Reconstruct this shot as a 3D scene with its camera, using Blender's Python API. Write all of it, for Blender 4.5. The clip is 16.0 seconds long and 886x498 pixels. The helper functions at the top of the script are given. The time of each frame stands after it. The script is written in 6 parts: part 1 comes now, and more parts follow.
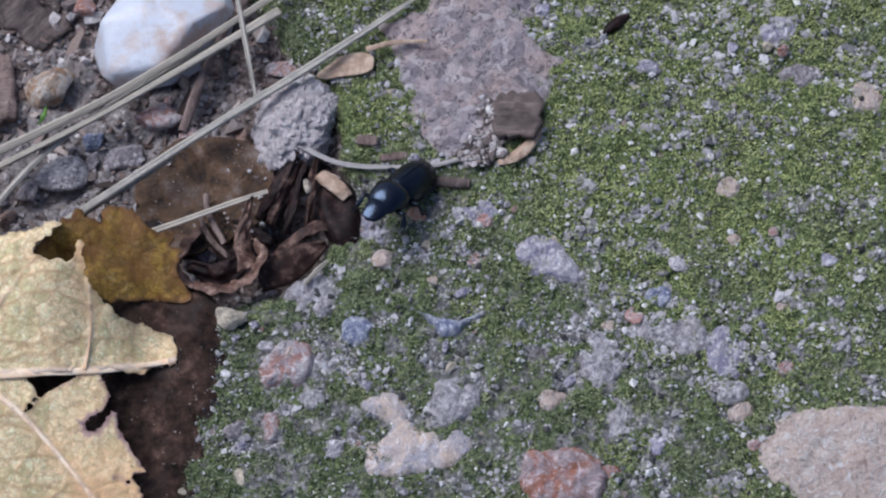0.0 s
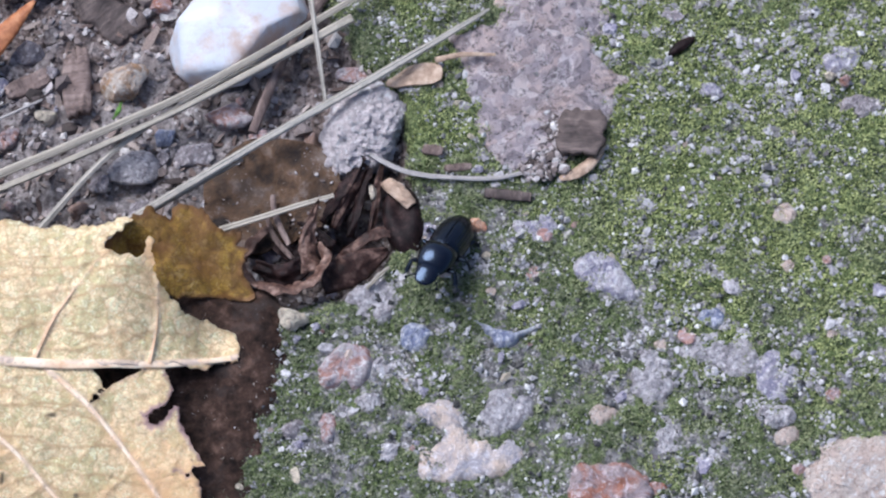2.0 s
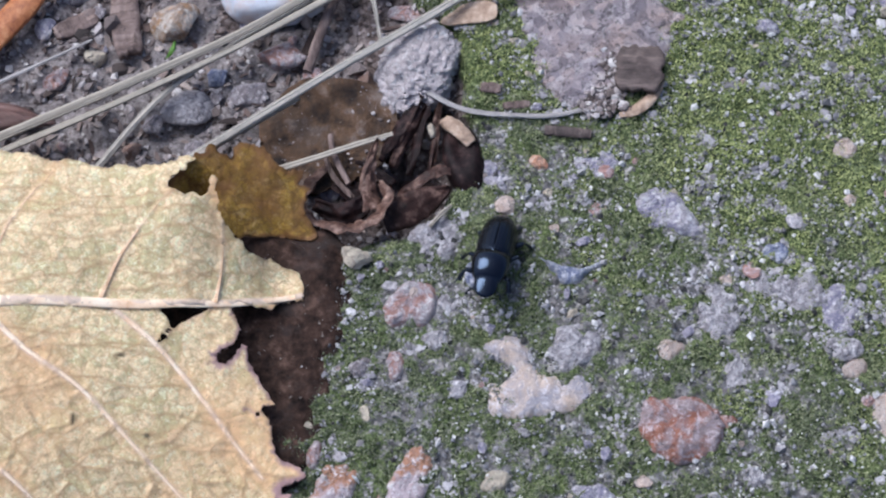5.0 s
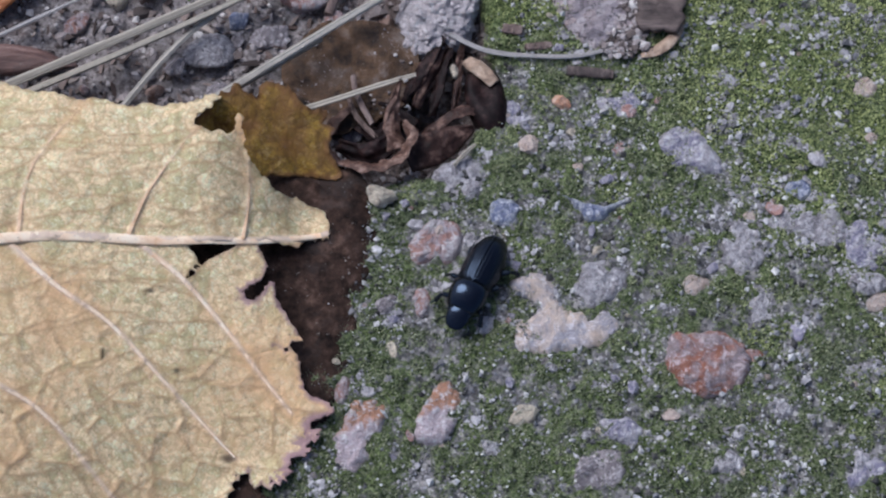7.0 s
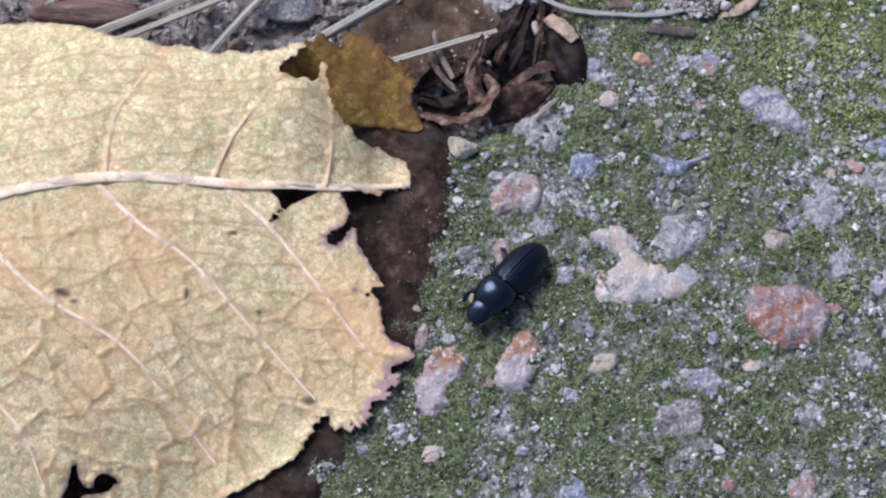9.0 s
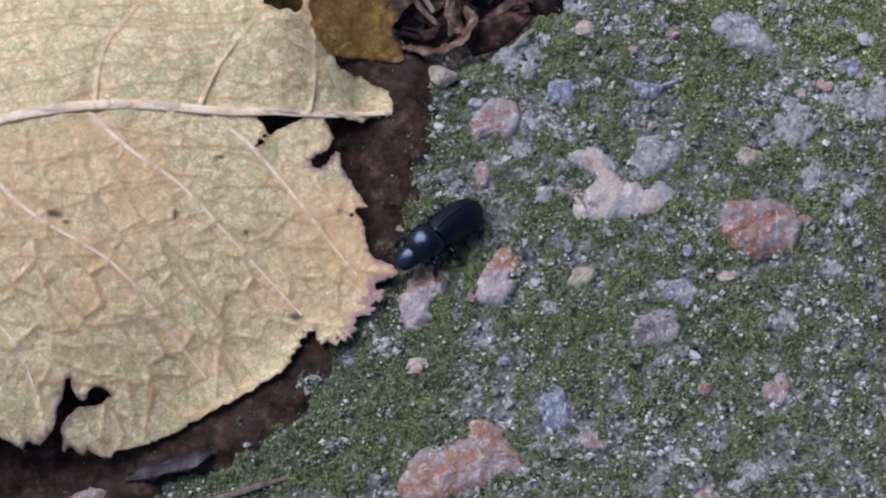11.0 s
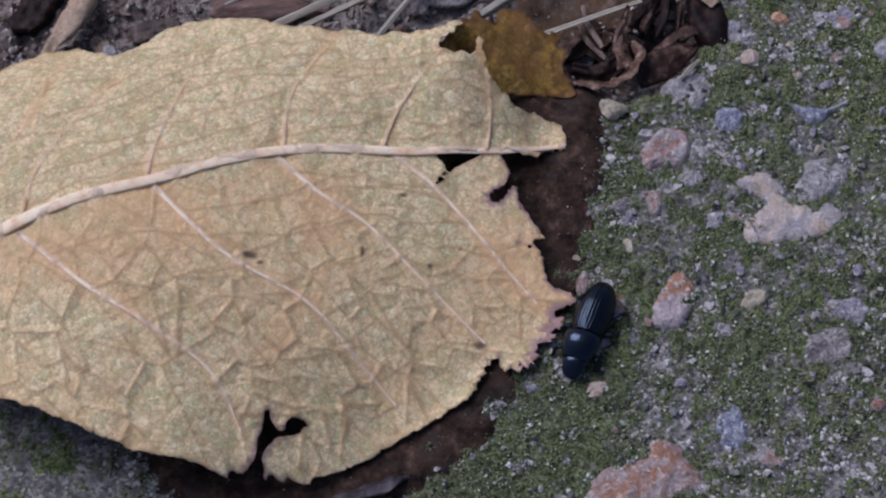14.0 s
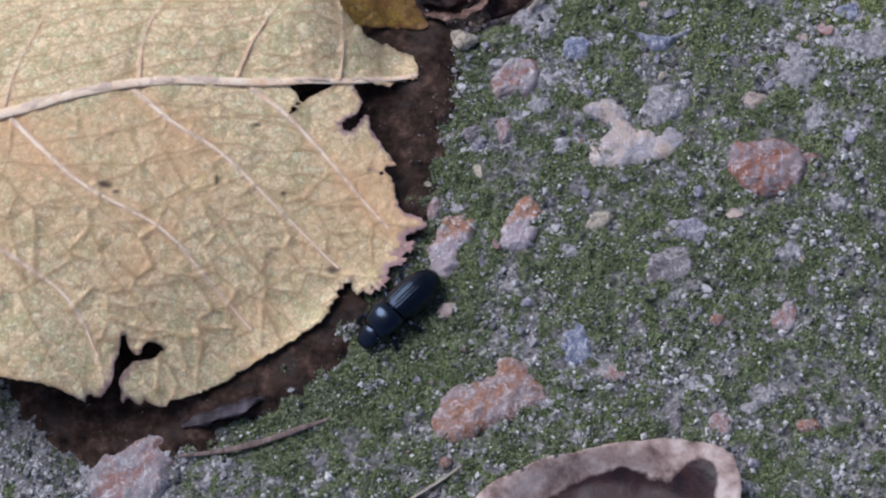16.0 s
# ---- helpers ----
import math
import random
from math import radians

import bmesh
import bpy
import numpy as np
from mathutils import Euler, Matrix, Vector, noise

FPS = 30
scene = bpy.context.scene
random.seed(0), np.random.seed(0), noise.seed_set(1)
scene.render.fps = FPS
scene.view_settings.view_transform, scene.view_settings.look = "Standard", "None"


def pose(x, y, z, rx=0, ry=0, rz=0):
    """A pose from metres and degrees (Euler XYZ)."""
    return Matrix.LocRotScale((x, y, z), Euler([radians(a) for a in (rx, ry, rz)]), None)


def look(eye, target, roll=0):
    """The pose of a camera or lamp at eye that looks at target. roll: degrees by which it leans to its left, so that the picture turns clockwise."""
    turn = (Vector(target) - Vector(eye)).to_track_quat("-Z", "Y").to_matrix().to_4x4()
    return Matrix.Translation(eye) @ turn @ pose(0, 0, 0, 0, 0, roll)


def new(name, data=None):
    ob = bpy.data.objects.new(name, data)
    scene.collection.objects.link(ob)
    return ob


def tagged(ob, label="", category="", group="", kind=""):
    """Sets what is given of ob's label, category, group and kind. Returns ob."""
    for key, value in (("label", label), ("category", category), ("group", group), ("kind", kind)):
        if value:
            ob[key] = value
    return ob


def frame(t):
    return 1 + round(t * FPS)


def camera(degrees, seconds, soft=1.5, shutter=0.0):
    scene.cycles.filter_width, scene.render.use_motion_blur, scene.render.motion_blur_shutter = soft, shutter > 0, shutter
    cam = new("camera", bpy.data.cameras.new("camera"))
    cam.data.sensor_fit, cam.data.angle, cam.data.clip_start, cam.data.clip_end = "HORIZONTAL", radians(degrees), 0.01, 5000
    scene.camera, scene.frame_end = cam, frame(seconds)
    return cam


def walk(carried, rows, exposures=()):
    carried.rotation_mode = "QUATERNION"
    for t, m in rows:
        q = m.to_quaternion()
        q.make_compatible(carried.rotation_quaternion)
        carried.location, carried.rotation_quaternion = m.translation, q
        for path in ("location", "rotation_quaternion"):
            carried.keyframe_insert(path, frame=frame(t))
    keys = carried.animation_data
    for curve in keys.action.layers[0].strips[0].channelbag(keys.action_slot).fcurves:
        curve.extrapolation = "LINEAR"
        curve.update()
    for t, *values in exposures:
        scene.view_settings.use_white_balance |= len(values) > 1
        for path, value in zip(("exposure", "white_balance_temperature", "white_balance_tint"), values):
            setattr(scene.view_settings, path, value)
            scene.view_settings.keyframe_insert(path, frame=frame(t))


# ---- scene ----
cam = camera(25.15, 16.0, soft=2.2)
PATH = [
    (0, 0.01252, -0.09503, 0.25180, 26.234, 4.335, -2.083),
    (0.5, 0.01252, -0.09587, 0.25097, 27.064, 5.199, -0.569),
    (1, 0.00083, -0.09212, 0.25727, 28.506, 5.106, 0.015),
    (1.5, 0.00492, -0.09826, 0.25567, 27.750, 5.381, 1.021),
    (2, 0.00919, -0.09216, 0.26065, 25.480, 4.003, 0.768),
    (2.5, 0.00352, -0.09097, 0.26061, 25.067, 5.093, 0.675),
    (3, 0.00272, -0.09199, 0.26172, 25.164, 4.606, 0.819),
    (3.5, 0.00518, -0.09097, 0.26165, 25.120, 4.512, 0.976),
    (4, 0.00222, -0.09065, 0.26144, 24.545, 3.771, 0.409),
    (4.5, -0.00082, -0.09015, 0.26138, 24.259, 3.404, 0.033),
    (4.7, -0.00494, -0.09388, 0.25908, 24.457, 2.878, -0.245),
    (6.8, -0.01850, -0.09914, 0.26036, 24.040, 1.565, -1.017),
    (7, -0.01849, -0.10449, 0.25656, 24.534, 1.601, -1.090),
    (7.5, -0.01799, -0.11742, 0.24896, 25.233, 2.025, -0.671),
    (8, -0.01856, -0.11850, 0.24980, 25.669, 2.208, -0.000),
    (8.5, -0.01889, -0.11578, 0.25102, 25.676, 2.159, 0.224),
    (9, -0.02612, -0.11734, 0.25186, 25.953, 1.941, 0.110),
    (9.5, -0.02843, -0.10996, 0.26074, 25.399, 1.725, 0.247),
    (10, -0.02197, -0.11313, 0.25491, 25.798, 2.129, 0.141),
    (10.2, -0.02727, -0.12032, 0.25058, 26.073, 1.960, -0.259),
    (12.3, -0.00562, -0.14260, 0.25348, 28.634, 6.819, -0.166),
    (12.5, -0.01574, -0.14210, 0.25540, 27.978, 7.249, -0.391),
    (13, -0.01755, -0.14043, 0.25949, 27.866, 7.073, -0.142),
    (13.5, -0.00681, -0.14301, 0.26056, 28.175, 7.557, -0.355),
    (14, -0.01922, -0.14107, 0.26254, 27.872, 8.456, 0.184),
    (14.5, -0.01376, -0.14463, 0.25730, 27.785, 8.250, -0.060),
    (15, -0.00600, -0.14669, 0.25954, 26.969, 6.258, -1.075),
    (15.5, -0.00763, -0.14727, 0.26167, 27.088, 6.469, -1.355),
    (16, -0.00618, -0.15031, 0.26452, 26.747, 7.249, -1.411),
]
EXPOSURES = [(0, -0.05, 5620, 12.5), (0.5, 0.15, 5620, 12.5), (1, 0.35, 5620, 12.5), (2, 0.38, 5620, 12.5), (3, 0.37, 5620, 12.5), (3.5, 0.36, 5620, 12.5), (4, 0.15, 5620, 12.5), (4.5, 0.24, 5620, 12.5), (7, -0.16, 5620, 12.5), (8, -0.16, 5620, 12.5), (8.6, 0.02, 5620, 12.5), (9, 0.2, 5620, 12.5), (9.5, 0.26, 5620, 12.5), (10, 0.0, 5620, 12.5), (12.5, -0.36, 5660, 15), (13, -0.80, 5660, 18), (13.5, -0.7, 5660, 14), (14, -0.62, 5660, 19), (14.5, -0.66, 5660, 18), (15, 0.18, 5660, 11), (15.5, -0.32, 5660, 14), (16, -0.22, 5660, 15)]
walk(cam, [(t, pose(x, y, z, rx, ry, rz)) for t, x, y, z, rx, ry, rz in PATH], EXPOSURES)
MM = 0.001


# world and sun: an overcast sky, brighter from the upper left
SUN_ELEVATION, SUN_AZIMUTH = 56.0, 140.0
sky_world = bpy.data.worlds.new("overcast_sky")
scene.world = sky_world
sky_world.use_nodes = True
wn = sky_world.node_tree
sky = wn.nodes.new("ShaderNodeTexSky")
sky.sky_type, sky.sun_disc = "NISHITA", False
sky.sun_elevation, sky.sun_rotation = radians(SUN_ELEVATION), radians(90 - SUN_AZIMUTH)
sky.air_density, sky.dust_density, sky.ozone_density = 1.0, 4.0, 1.0
wn.links.new(sky.outputs[0], wn.nodes["Background"].inputs["Color"])
wn.nodes["Background"].inputs["Strength"].default_value = 0.105
sun = new("sun", bpy.data.lights.new("sun", "SUN"))
sun.data.energy, sun.data.angle, sun.data.color = 2.6, radians(38), (1.0, 0.97, 0.92)
e, a = radians(SUN_ELEVATION), radians(SUN_AZIMUTH)
sun.matrix_world = look((math.cos(e) * math.cos(a), math.cos(e) * math.sin(a), math.sin(e)), (0, 0, 0))


# ---- noise and curves, in millimetres ----
def hash01(i, j, k, seed):
    v = np.sin(i * 127.1 + j * 311.7 + k * 74.7 + seed * 53.3) * 43758.5453
    return v - np.floor(v)


def noise3(x, y, z, seed=0):
    x, y, z = np.broadcast_arrays(np.asarray(x, float), np.asarray(y, float), np.asarray(z, float))
    i, j, k = np.floor(x), np.floor(y), np.floor(z)
    u, v, w = x - i, y - j, z - k
    u, v, w = (s * s * (3 - 2 * s) for s in (u, v, w))
    out = 0
    for a in (0, 1):
        for b in (0, 1):
            for c in (0, 1):
                weight = (u if a else 1 - u) * (v if b else 1 - v) * (w if c else 1 - w)
                out = out + weight * hash01(i + a, j + b, k + c, seed)
    return out * 2 - 1


def fbm(x, y, size, octaves=4, seed=0, z=0.0):
    total, amp, norm = 0, 1.0, 0
    for n in range(octaves):
        f = 2.03 ** n / size
        total = total + amp * noise3(np.asarray(x) * f + 17.3 * n, np.asarray(y) * f - 9.1 * n, np.asarray(z) * f, seed + n)
        norm, amp = norm + amp, amp * 0.5
    return total / norm


def bump_at(x, y, cx, cy, r):
    return np.exp(-((x - cx) ** 2 + (y - cy) ** 2) / (2 * r * r))


def spline(points, per=8, closed=False):
    p = np.array(points, float)
    n = len(p)
    out = []
    for s in range(n if closed else n - 1):
        if closed:
            a, b, c, d = p[(s - 1) % n], p[s], p[(s + 1) % n], p[(s + 2) % n]
        else:
            a, b, c, d = p[max(s - 1, 0)], p[s], p[s + 1], p[min(s + 2, n - 1)]
        for q in np.arange(per) / per:
            out.append(0.5 * (2 * b + (c - a) * q + (2 * a - 5 * b + 4 * c - d) * q * q + (3 * b - a - 3 * c + d) * q ** 3))
    if not closed:
        out.append(p[-1])
    return np.array(out)


def line_distance(q, line, closed=False):
    """Distance from points q to a polyline, and how far along it the nearest place lies (0 to 1)."""
    a = np.asarray(line, float)
    b = np.roll(a, -1, 0) if closed else a[1:]
    a = a if closed else a[:-1]
    best, along = np.full(len(q), 1e9), np.zeros(len(q))
    for n, (s, e2) in enumerate(zip(a, b)):
        v = e2 - s
        f = np.clip(((q - s) @ v) / max(v @ v, 1e-12), 0, 1)
        d = np.hypot(*(q - s - f[:, None] * v).T)
        near = d < best
        best[near], along[near] = d[near], (n + f[near]) / len(a)
    return best, along


def signed(q, ring):
    """Signed distance to a closed ring, negative inside."""
    return signed_along(q, ring)[0]


def signed_along(q, ring):
    """Signed distance to a closed ring, and how far along it the nearest place lies."""
    d, along = line_distance(q, ring, True)
    inside = np.zeros(len(q), bool)
    for (x0, y0), (x1, y1) in zip(ring, np.roll(ring, -1, 0)):
        cross = (y0 > q[:, 1]) != (y1 > q[:, 1])
        inside ^= cross & (q[:, 0] < (x1 - x0) * (q[:, 1] - y0) / (y1 - y0 + 1e-12) + x0)
    return np.where(inside, -d, d), along


# ---- meshes: millimetres in, metres out ----
def mesh_data(name, verts, faces, material, smooth=True, values=None):
    me = bpy.data.meshes.new(name)
    me.from_pydata((np.asarray(verts, float) * MM).tolist(), [], faces.tolist() if isinstance(faces, np.ndarray) else faces)
    me.polygons.foreach_set("use_smooth", np.full(len(me.polygons), smooth))
    for key, value in (values or {}).items():
        layer = me.attributes.new(key, "FLOAT", "POINT")
        layer.data.foreach_set("value", np.asarray(value, np.float32))
    me.materials.append(material)
    me.update()
    return me


def part(name, verts, faces, material, parent=None, label="", smooth=True, values=None):
    ob = new(name, mesh_data(name, verts, faces, material, smooth, values))
    ob.parent = parent
    return tagged(ob, label=label)


def root(name, label, category, group="", at=(0, 0, 0)):
    ob = new(name)
    ob.location = [v * MM for v in at]
    ob.empty_display_size = 0.002
    return tagged(ob, label, category, group)


def thing(name, verts, faces, material, label, category, group="", at=(0, 0, 0), smooth=True, values=None, kind=""):
    ob = part(name, verts, faces, material, None, "", smooth, values)
    ob.location = [v * MM for v in at]
    return tagged(ob, label, category, group, kind)


def grid_faces(nu, nv, wrap=False):
    i, j = np.meshgrid(np.arange(nu - 1), np.arange(nv if wrap else nv - 1), indexing="ij")
    k = (j + 1) % nv
    return np.stack([i * nv + j, (i + 1) * nv + j, (i + 1) * nv + k, i * nv + k], -1).reshape(-1, 4)


def sheet(shape, height, box, step, thick):
    """A thin sheet over the plan: shape(q) < 0 inside, height(q) its lie. Returns vertices, faces and the plan points."""
    x0, y0, x1, y1 = box
    nx, ny = int((x1 - x0) / step) + 2, int((y1 - y0) / step) + 2
    gx, gy = np.meshgrid(x0 + step * np.arange(nx), y0 + step * np.arange(ny), indexing="ij")
    q = np.stack([gx.ravel(), gy.ravel()], -1)
    d = shape(q)
    cells = grid_faces(nx, ny)
    cells = cells[(d[cells] < 0).sum(1) >= 1]
    used = np.unique(cells)
    q, d = q[used].copy(), d[used]
    back = np.zeros(nx * ny, int)
    back[used] = np.arange(len(used))
    cells = back[cells]
    for _ in range(2):
        out = np.where(d > 0)[0]
        if not len(out):
            break
        h = step * 0.2
        gxx = (shape(q[out] + (h, 0)) - shape(q[out] - (h, 0))) / (2 * h)
        gyy = (shape(q[out] + (0, h)) - shape(q[out] - (0, h))) / (2 * h)
        g = np.stack([gxx, gyy], -1)
        move = np.clip(d[out], 0, 1.5 * step)[:, None] * g / np.maximum((g * g).sum(1, keepdims=True), 0.25)
        q[out] -= move
        d[out] = shape(q[out])
    z = height(q)
    top = np.column_stack([q, z])
    n = len(q)
    edges = {}
    for face in cells.tolist():
        for s, t in zip(face, face[1:] + face[:1]):
            edges[(s, t)] = True
    rim = [(s, t) for s, t in edges if (t, s) not in edges]
    faces = cells.tolist() + (cells[:, ::-1] + n).tolist() + [[t, s, s + n, t + n] for s, t in rim]
    return np.vstack([top, top - (0, 0, thick)]), faces, np.vstack([q, q])


def tube(path, radii, sides=8, flat=1.0, groove=0.0, seed=0):
    """A stalk along a path of points, with its radius at each, closed at both ends."""
    p = np.asarray(path, float)
    r = np.interp(np.linspace(0, 1, len(p)), np.linspace(0, 1, len(radii)), radii)
    along = np.gradient(p, axis=0)
    along /= np.linalg.norm(along, axis=1, keepdims=True) + 1e-12
    side = np.cross(along, (0.05, 0.03, 1.0))
    side /= np.linalg.norm(side, axis=1, keepdims=True) + 1e-12
    up = np.cross(side, along)
    t = np.arange(sides) * 2 * np.pi / sides
    wob = 1 + groove * np.cos(3 * t)[None] + 0.12 * fbm(np.arange(len(p))[:, None] * 0.7, t[None] * 0.8, 1.0, 2, seed)
    v = p[:, None] + (r[:, None] * wob)[..., None] * (np.cos(t)[None, :, None] * side[:, None] + flat * np.sin(t)[None, :, None] * up[:, None])
    f = grid_faces(len(p), sides, True).tolist()
    f += [list(range(sides))[::-1], [(len(p) - 1) * sides + k for k in range(sides)]]
    return v.reshape(-1, 3), f


def ribbon(path, widths, arc=20.0, thick=0.15, tilt=0.0, across=9, seed=0, ripple=0.0):
    """A leaf strip along a path, bent across by arc degrees (over 180 it rolls up), turned by tilt degrees."""
    p = np.asarray(path, float)
    w = np.interp(np.linspace(0, 1, len(p)), np.linspace(0, 1, len(widths)), widths)
    along = np.gradient(p, axis=0)
    along /= np.linalg.norm(along, axis=1, keepdims=True) + 1e-12
    side = np.cross(along, (0.03, 0.02, 1.0))
    side /= np.linalg.norm(side, axis=1, keepdims=True) + 1e-12
    up = np.cross(side, along)
    c, s = math.cos(radians(tilt)), math.sin(radians(tilt))
    side, up = side * c + up * s, up * c - side * s
    half = radians(max(arc, 1)) / 2
    t = np.linspace(-half, half, across)
    layers = []
    for lift in (0.0, -thick):
        r = (w / (2 * half))[:, None] + lift
        rip = ripple * fbm(np.arange(len(p))[:, None] * 0.5, t[None] * 4, 1.0, 2, seed)
        layers.append(p[:, None] + (r * np.sin(t))[..., None] * side[:, None] + (r * np.cos(t) - (w / (2 * half))[:, None] + rip)[..., None] * up[:, None])
    n, m = len(p), across
    f = grid_faces(n, m)
    faces = f.tolist() + (f[:, ::-1] + n * m).tolist()
    loop = [k for k in range(m)] + [k * m + m - 1 for k in range(1, n)] + [(n - 1) * m + k for k in range(m - 2, -1, -1)] + [k * m for k in range(n - 2, 0, -1)]
    faces += [[s2, t2, t2 + n * m, s2 + n * m] for s2, t2 in zip(loop, loop[1:] + loop[:1])]
    return np.vstack([layers[0].reshape(-1, 3), layers[1].reshape(-1, 3)]), faces


def ball(levels=3):
    bm = bmesh.new()
    bmesh.ops.create_icosphere(bm, subdivisions=levels, radius=1)
    v = np.array([x.co[:] for x in bm.verts])
    f = [[x.index for x in face.verts] for face in bm.faces]
    bm.free()
    return v, f


BALLS = {n: ball(n) for n in (1, 2, 3, 4)}


def stone_shape(rx, ry, rz, seed, rough=0.22, facet=0.5, levels=3, turn=0.0):
    """A pebble: a ball cut by random planes and roughened."""
    v, f = BALLS[levels]
    rng = np.random.RandomState(seed)
    v = v.copy()
    for _ in range(17):
        n = rng.normal(size=3)
        n /= np.linalg.norm(n)
        over = np.maximum(v @ n - rng.uniform(0.48, 0.86), 0)
        v -= min(1.0, facet * 1.15) * over[:, None] * n
    r = 1 + rough * fbm(v[:, 0] * 1.0 + seed, v[:, 1], 0.9, 3, seed % 50, v[:, 2])
    v = v * r[:, None] * (rx, ry, rz)
    c, s = math.cos(radians(turn)), math.sin(radians(turn))
    return np.column_stack([v[:, 0] * c - v[:, 1] * s, v[:, 0] * s + v[:, 1] * c, v[:, 2]]), f


# ---- materials ----
class Shade:
    """A node material in object space, with lengths in millimetres."""

    def __init__(self, name, roughness=0.8, specular=0.35):
        self.m = bpy.data.materials.new(name)
        self.m.use_nodes = True
        self.t = self.m.node_tree
        self.b = self.t.nodes["Principled BSDF"]
        self.b.inputs["Roughness"].default_value = roughness
        self.b.inputs["Specular IOR Level"].default_value = specular
        self.co = self.t.nodes.new("ShaderNodeTexCoord").outputs["Object"]

    def link(self, a, b):
        self.t.links.new(a, b)

    def scaled(self, size, stretch=(1, 1, 1)):
        n = self.t.nodes.new("ShaderNodeMapping")
        n.inputs["Scale"].default_value = [1000 / size / s for s in stretch]
        self.link(self.co, n.inputs["Vector"])
        return n.outputs[0]

    def noise(self, size, detail=4, rough=0.6, stretch=(1, 1, 1), distort=0.0):
        n = self.t.nodes.new("ShaderNodeTexNoise")
        n.inputs["Scale"].default_value = 1
        n.inputs["Detail"].default_value, n.inputs["Roughness"].default_value = detail, rough
        n.inputs["Distortion"].default_value = distort
        self.link(self.scaled(size, stretch), n.inputs["Vector"])
        return n.outputs["Fac"]

    def cells(self, size, out="Color", feature="F1", rand=1.0, warp=0.0, stretch=(1, 1, 1)):
        n = self.t.nodes.new("ShaderNodeTexVoronoi")
        n.feature = feature
        n.inputs["Scale"].default_value, n.inputs["Randomness"].default_value = 1, rand
        where = self.scaled(size, stretch)
        if warp:
            wob = self.t.nodes.new("ShaderNodeTexNoise")
            wob.inputs["Scale"].default_value, wob.inputs["Detail"].default_value = 1.3, 3
            self.link(where, wob.inputs["Vector"])
            add = self.t.nodes.new("ShaderNodeVectorMath")
            add.operation = "MULTIPLY_ADD"
            self.link(wob.outputs["Color"], add.inputs[0])
            add.inputs[1].default_value = (warp, warp, warp)
            self.link(where, add.inputs[2])
            where = add.outputs[0]
        self.link(where, n.inputs["Vector"])
        return n.outputs[out]

    def value(self, name):
        n = self.t.nodes.new("ShaderNodeAttribute")
        n.attribute_name = name
        return n.outputs["Fac"]

    def island(self):
        return self.t.nodes.new("ShaderNodeNewGeometry").outputs["Random Per Island"]

    def object_random(self):
        return self.t.nodes.new("ShaderNodeObjectInfo").outputs["Random"]

    def ramp(self, fac, *stops):
        n = self.t.nodes.new("ShaderNodeValToRGB")
        el = n.color_ramp.elements
        while len(el) < len(stops):
            el.new(0.5)
        for s, (p, c) in zip(el, stops):
            s.position, s.color = p, (*(c if isinstance(c, tuple) else (c, c, c)), 1)
        self.link(fac, n.inputs[0])
        return n.outputs[0]

    def mix(self, fac, a, b, mode="MIX"):
        n = self.t.nodes.new("ShaderNodeMix")
        n.data_type, n.blend_type = "RGBA", mode
        for socket, v in ((n.inputs[0], fac), (n.inputs[6], a), (n.inputs[7], b)):
            if isinstance(v, (int, float)):
                socket.default_value = v
            elif isinstance(v, tuple):
                socket.default_value = (*v, 1)
            else:
                self.link(v, socket)
        return n.outputs[2]

    def maths(self, op, a, b=0.0, clamp=False):
        n = self.t.nodes.new("ShaderNodeMath")
        n.operation, n.use_clamp = op, clamp
        for socket, v in zip(n.inputs, (a, b)):
            if isinstance(v, (int, float)):
                socket.default_value = v
            else:
                self.link(v, socket)
        return n.outputs[0]

    def bump(self, height, mm=0.1, strength=1.0):
        n = self.t.nodes.new("ShaderNodeBump")
        n.inputs["Strength"].default_value, n.inputs["Distance"].default_value = strength, mm * MM
        self.link(height, n.inputs["Height"])
        old = self.b.inputs["Normal"]
        if old.is_linked:
            self.link(old.links[0].from_socket, n.inputs["Normal"])
        self.link(n.outputs[0], old)
        return self

    def done(self, colour, roughness=None):
        if isinstance(colour, tuple):
            self.b.inputs["Base Color"].default_value = (*colour, 1)
        else:
            self.link(colour, self.b.inputs["Base Color"])
        if roughness is not None:
            self.link(roughness, self.b.inputs["Roughness"])
        return self.m


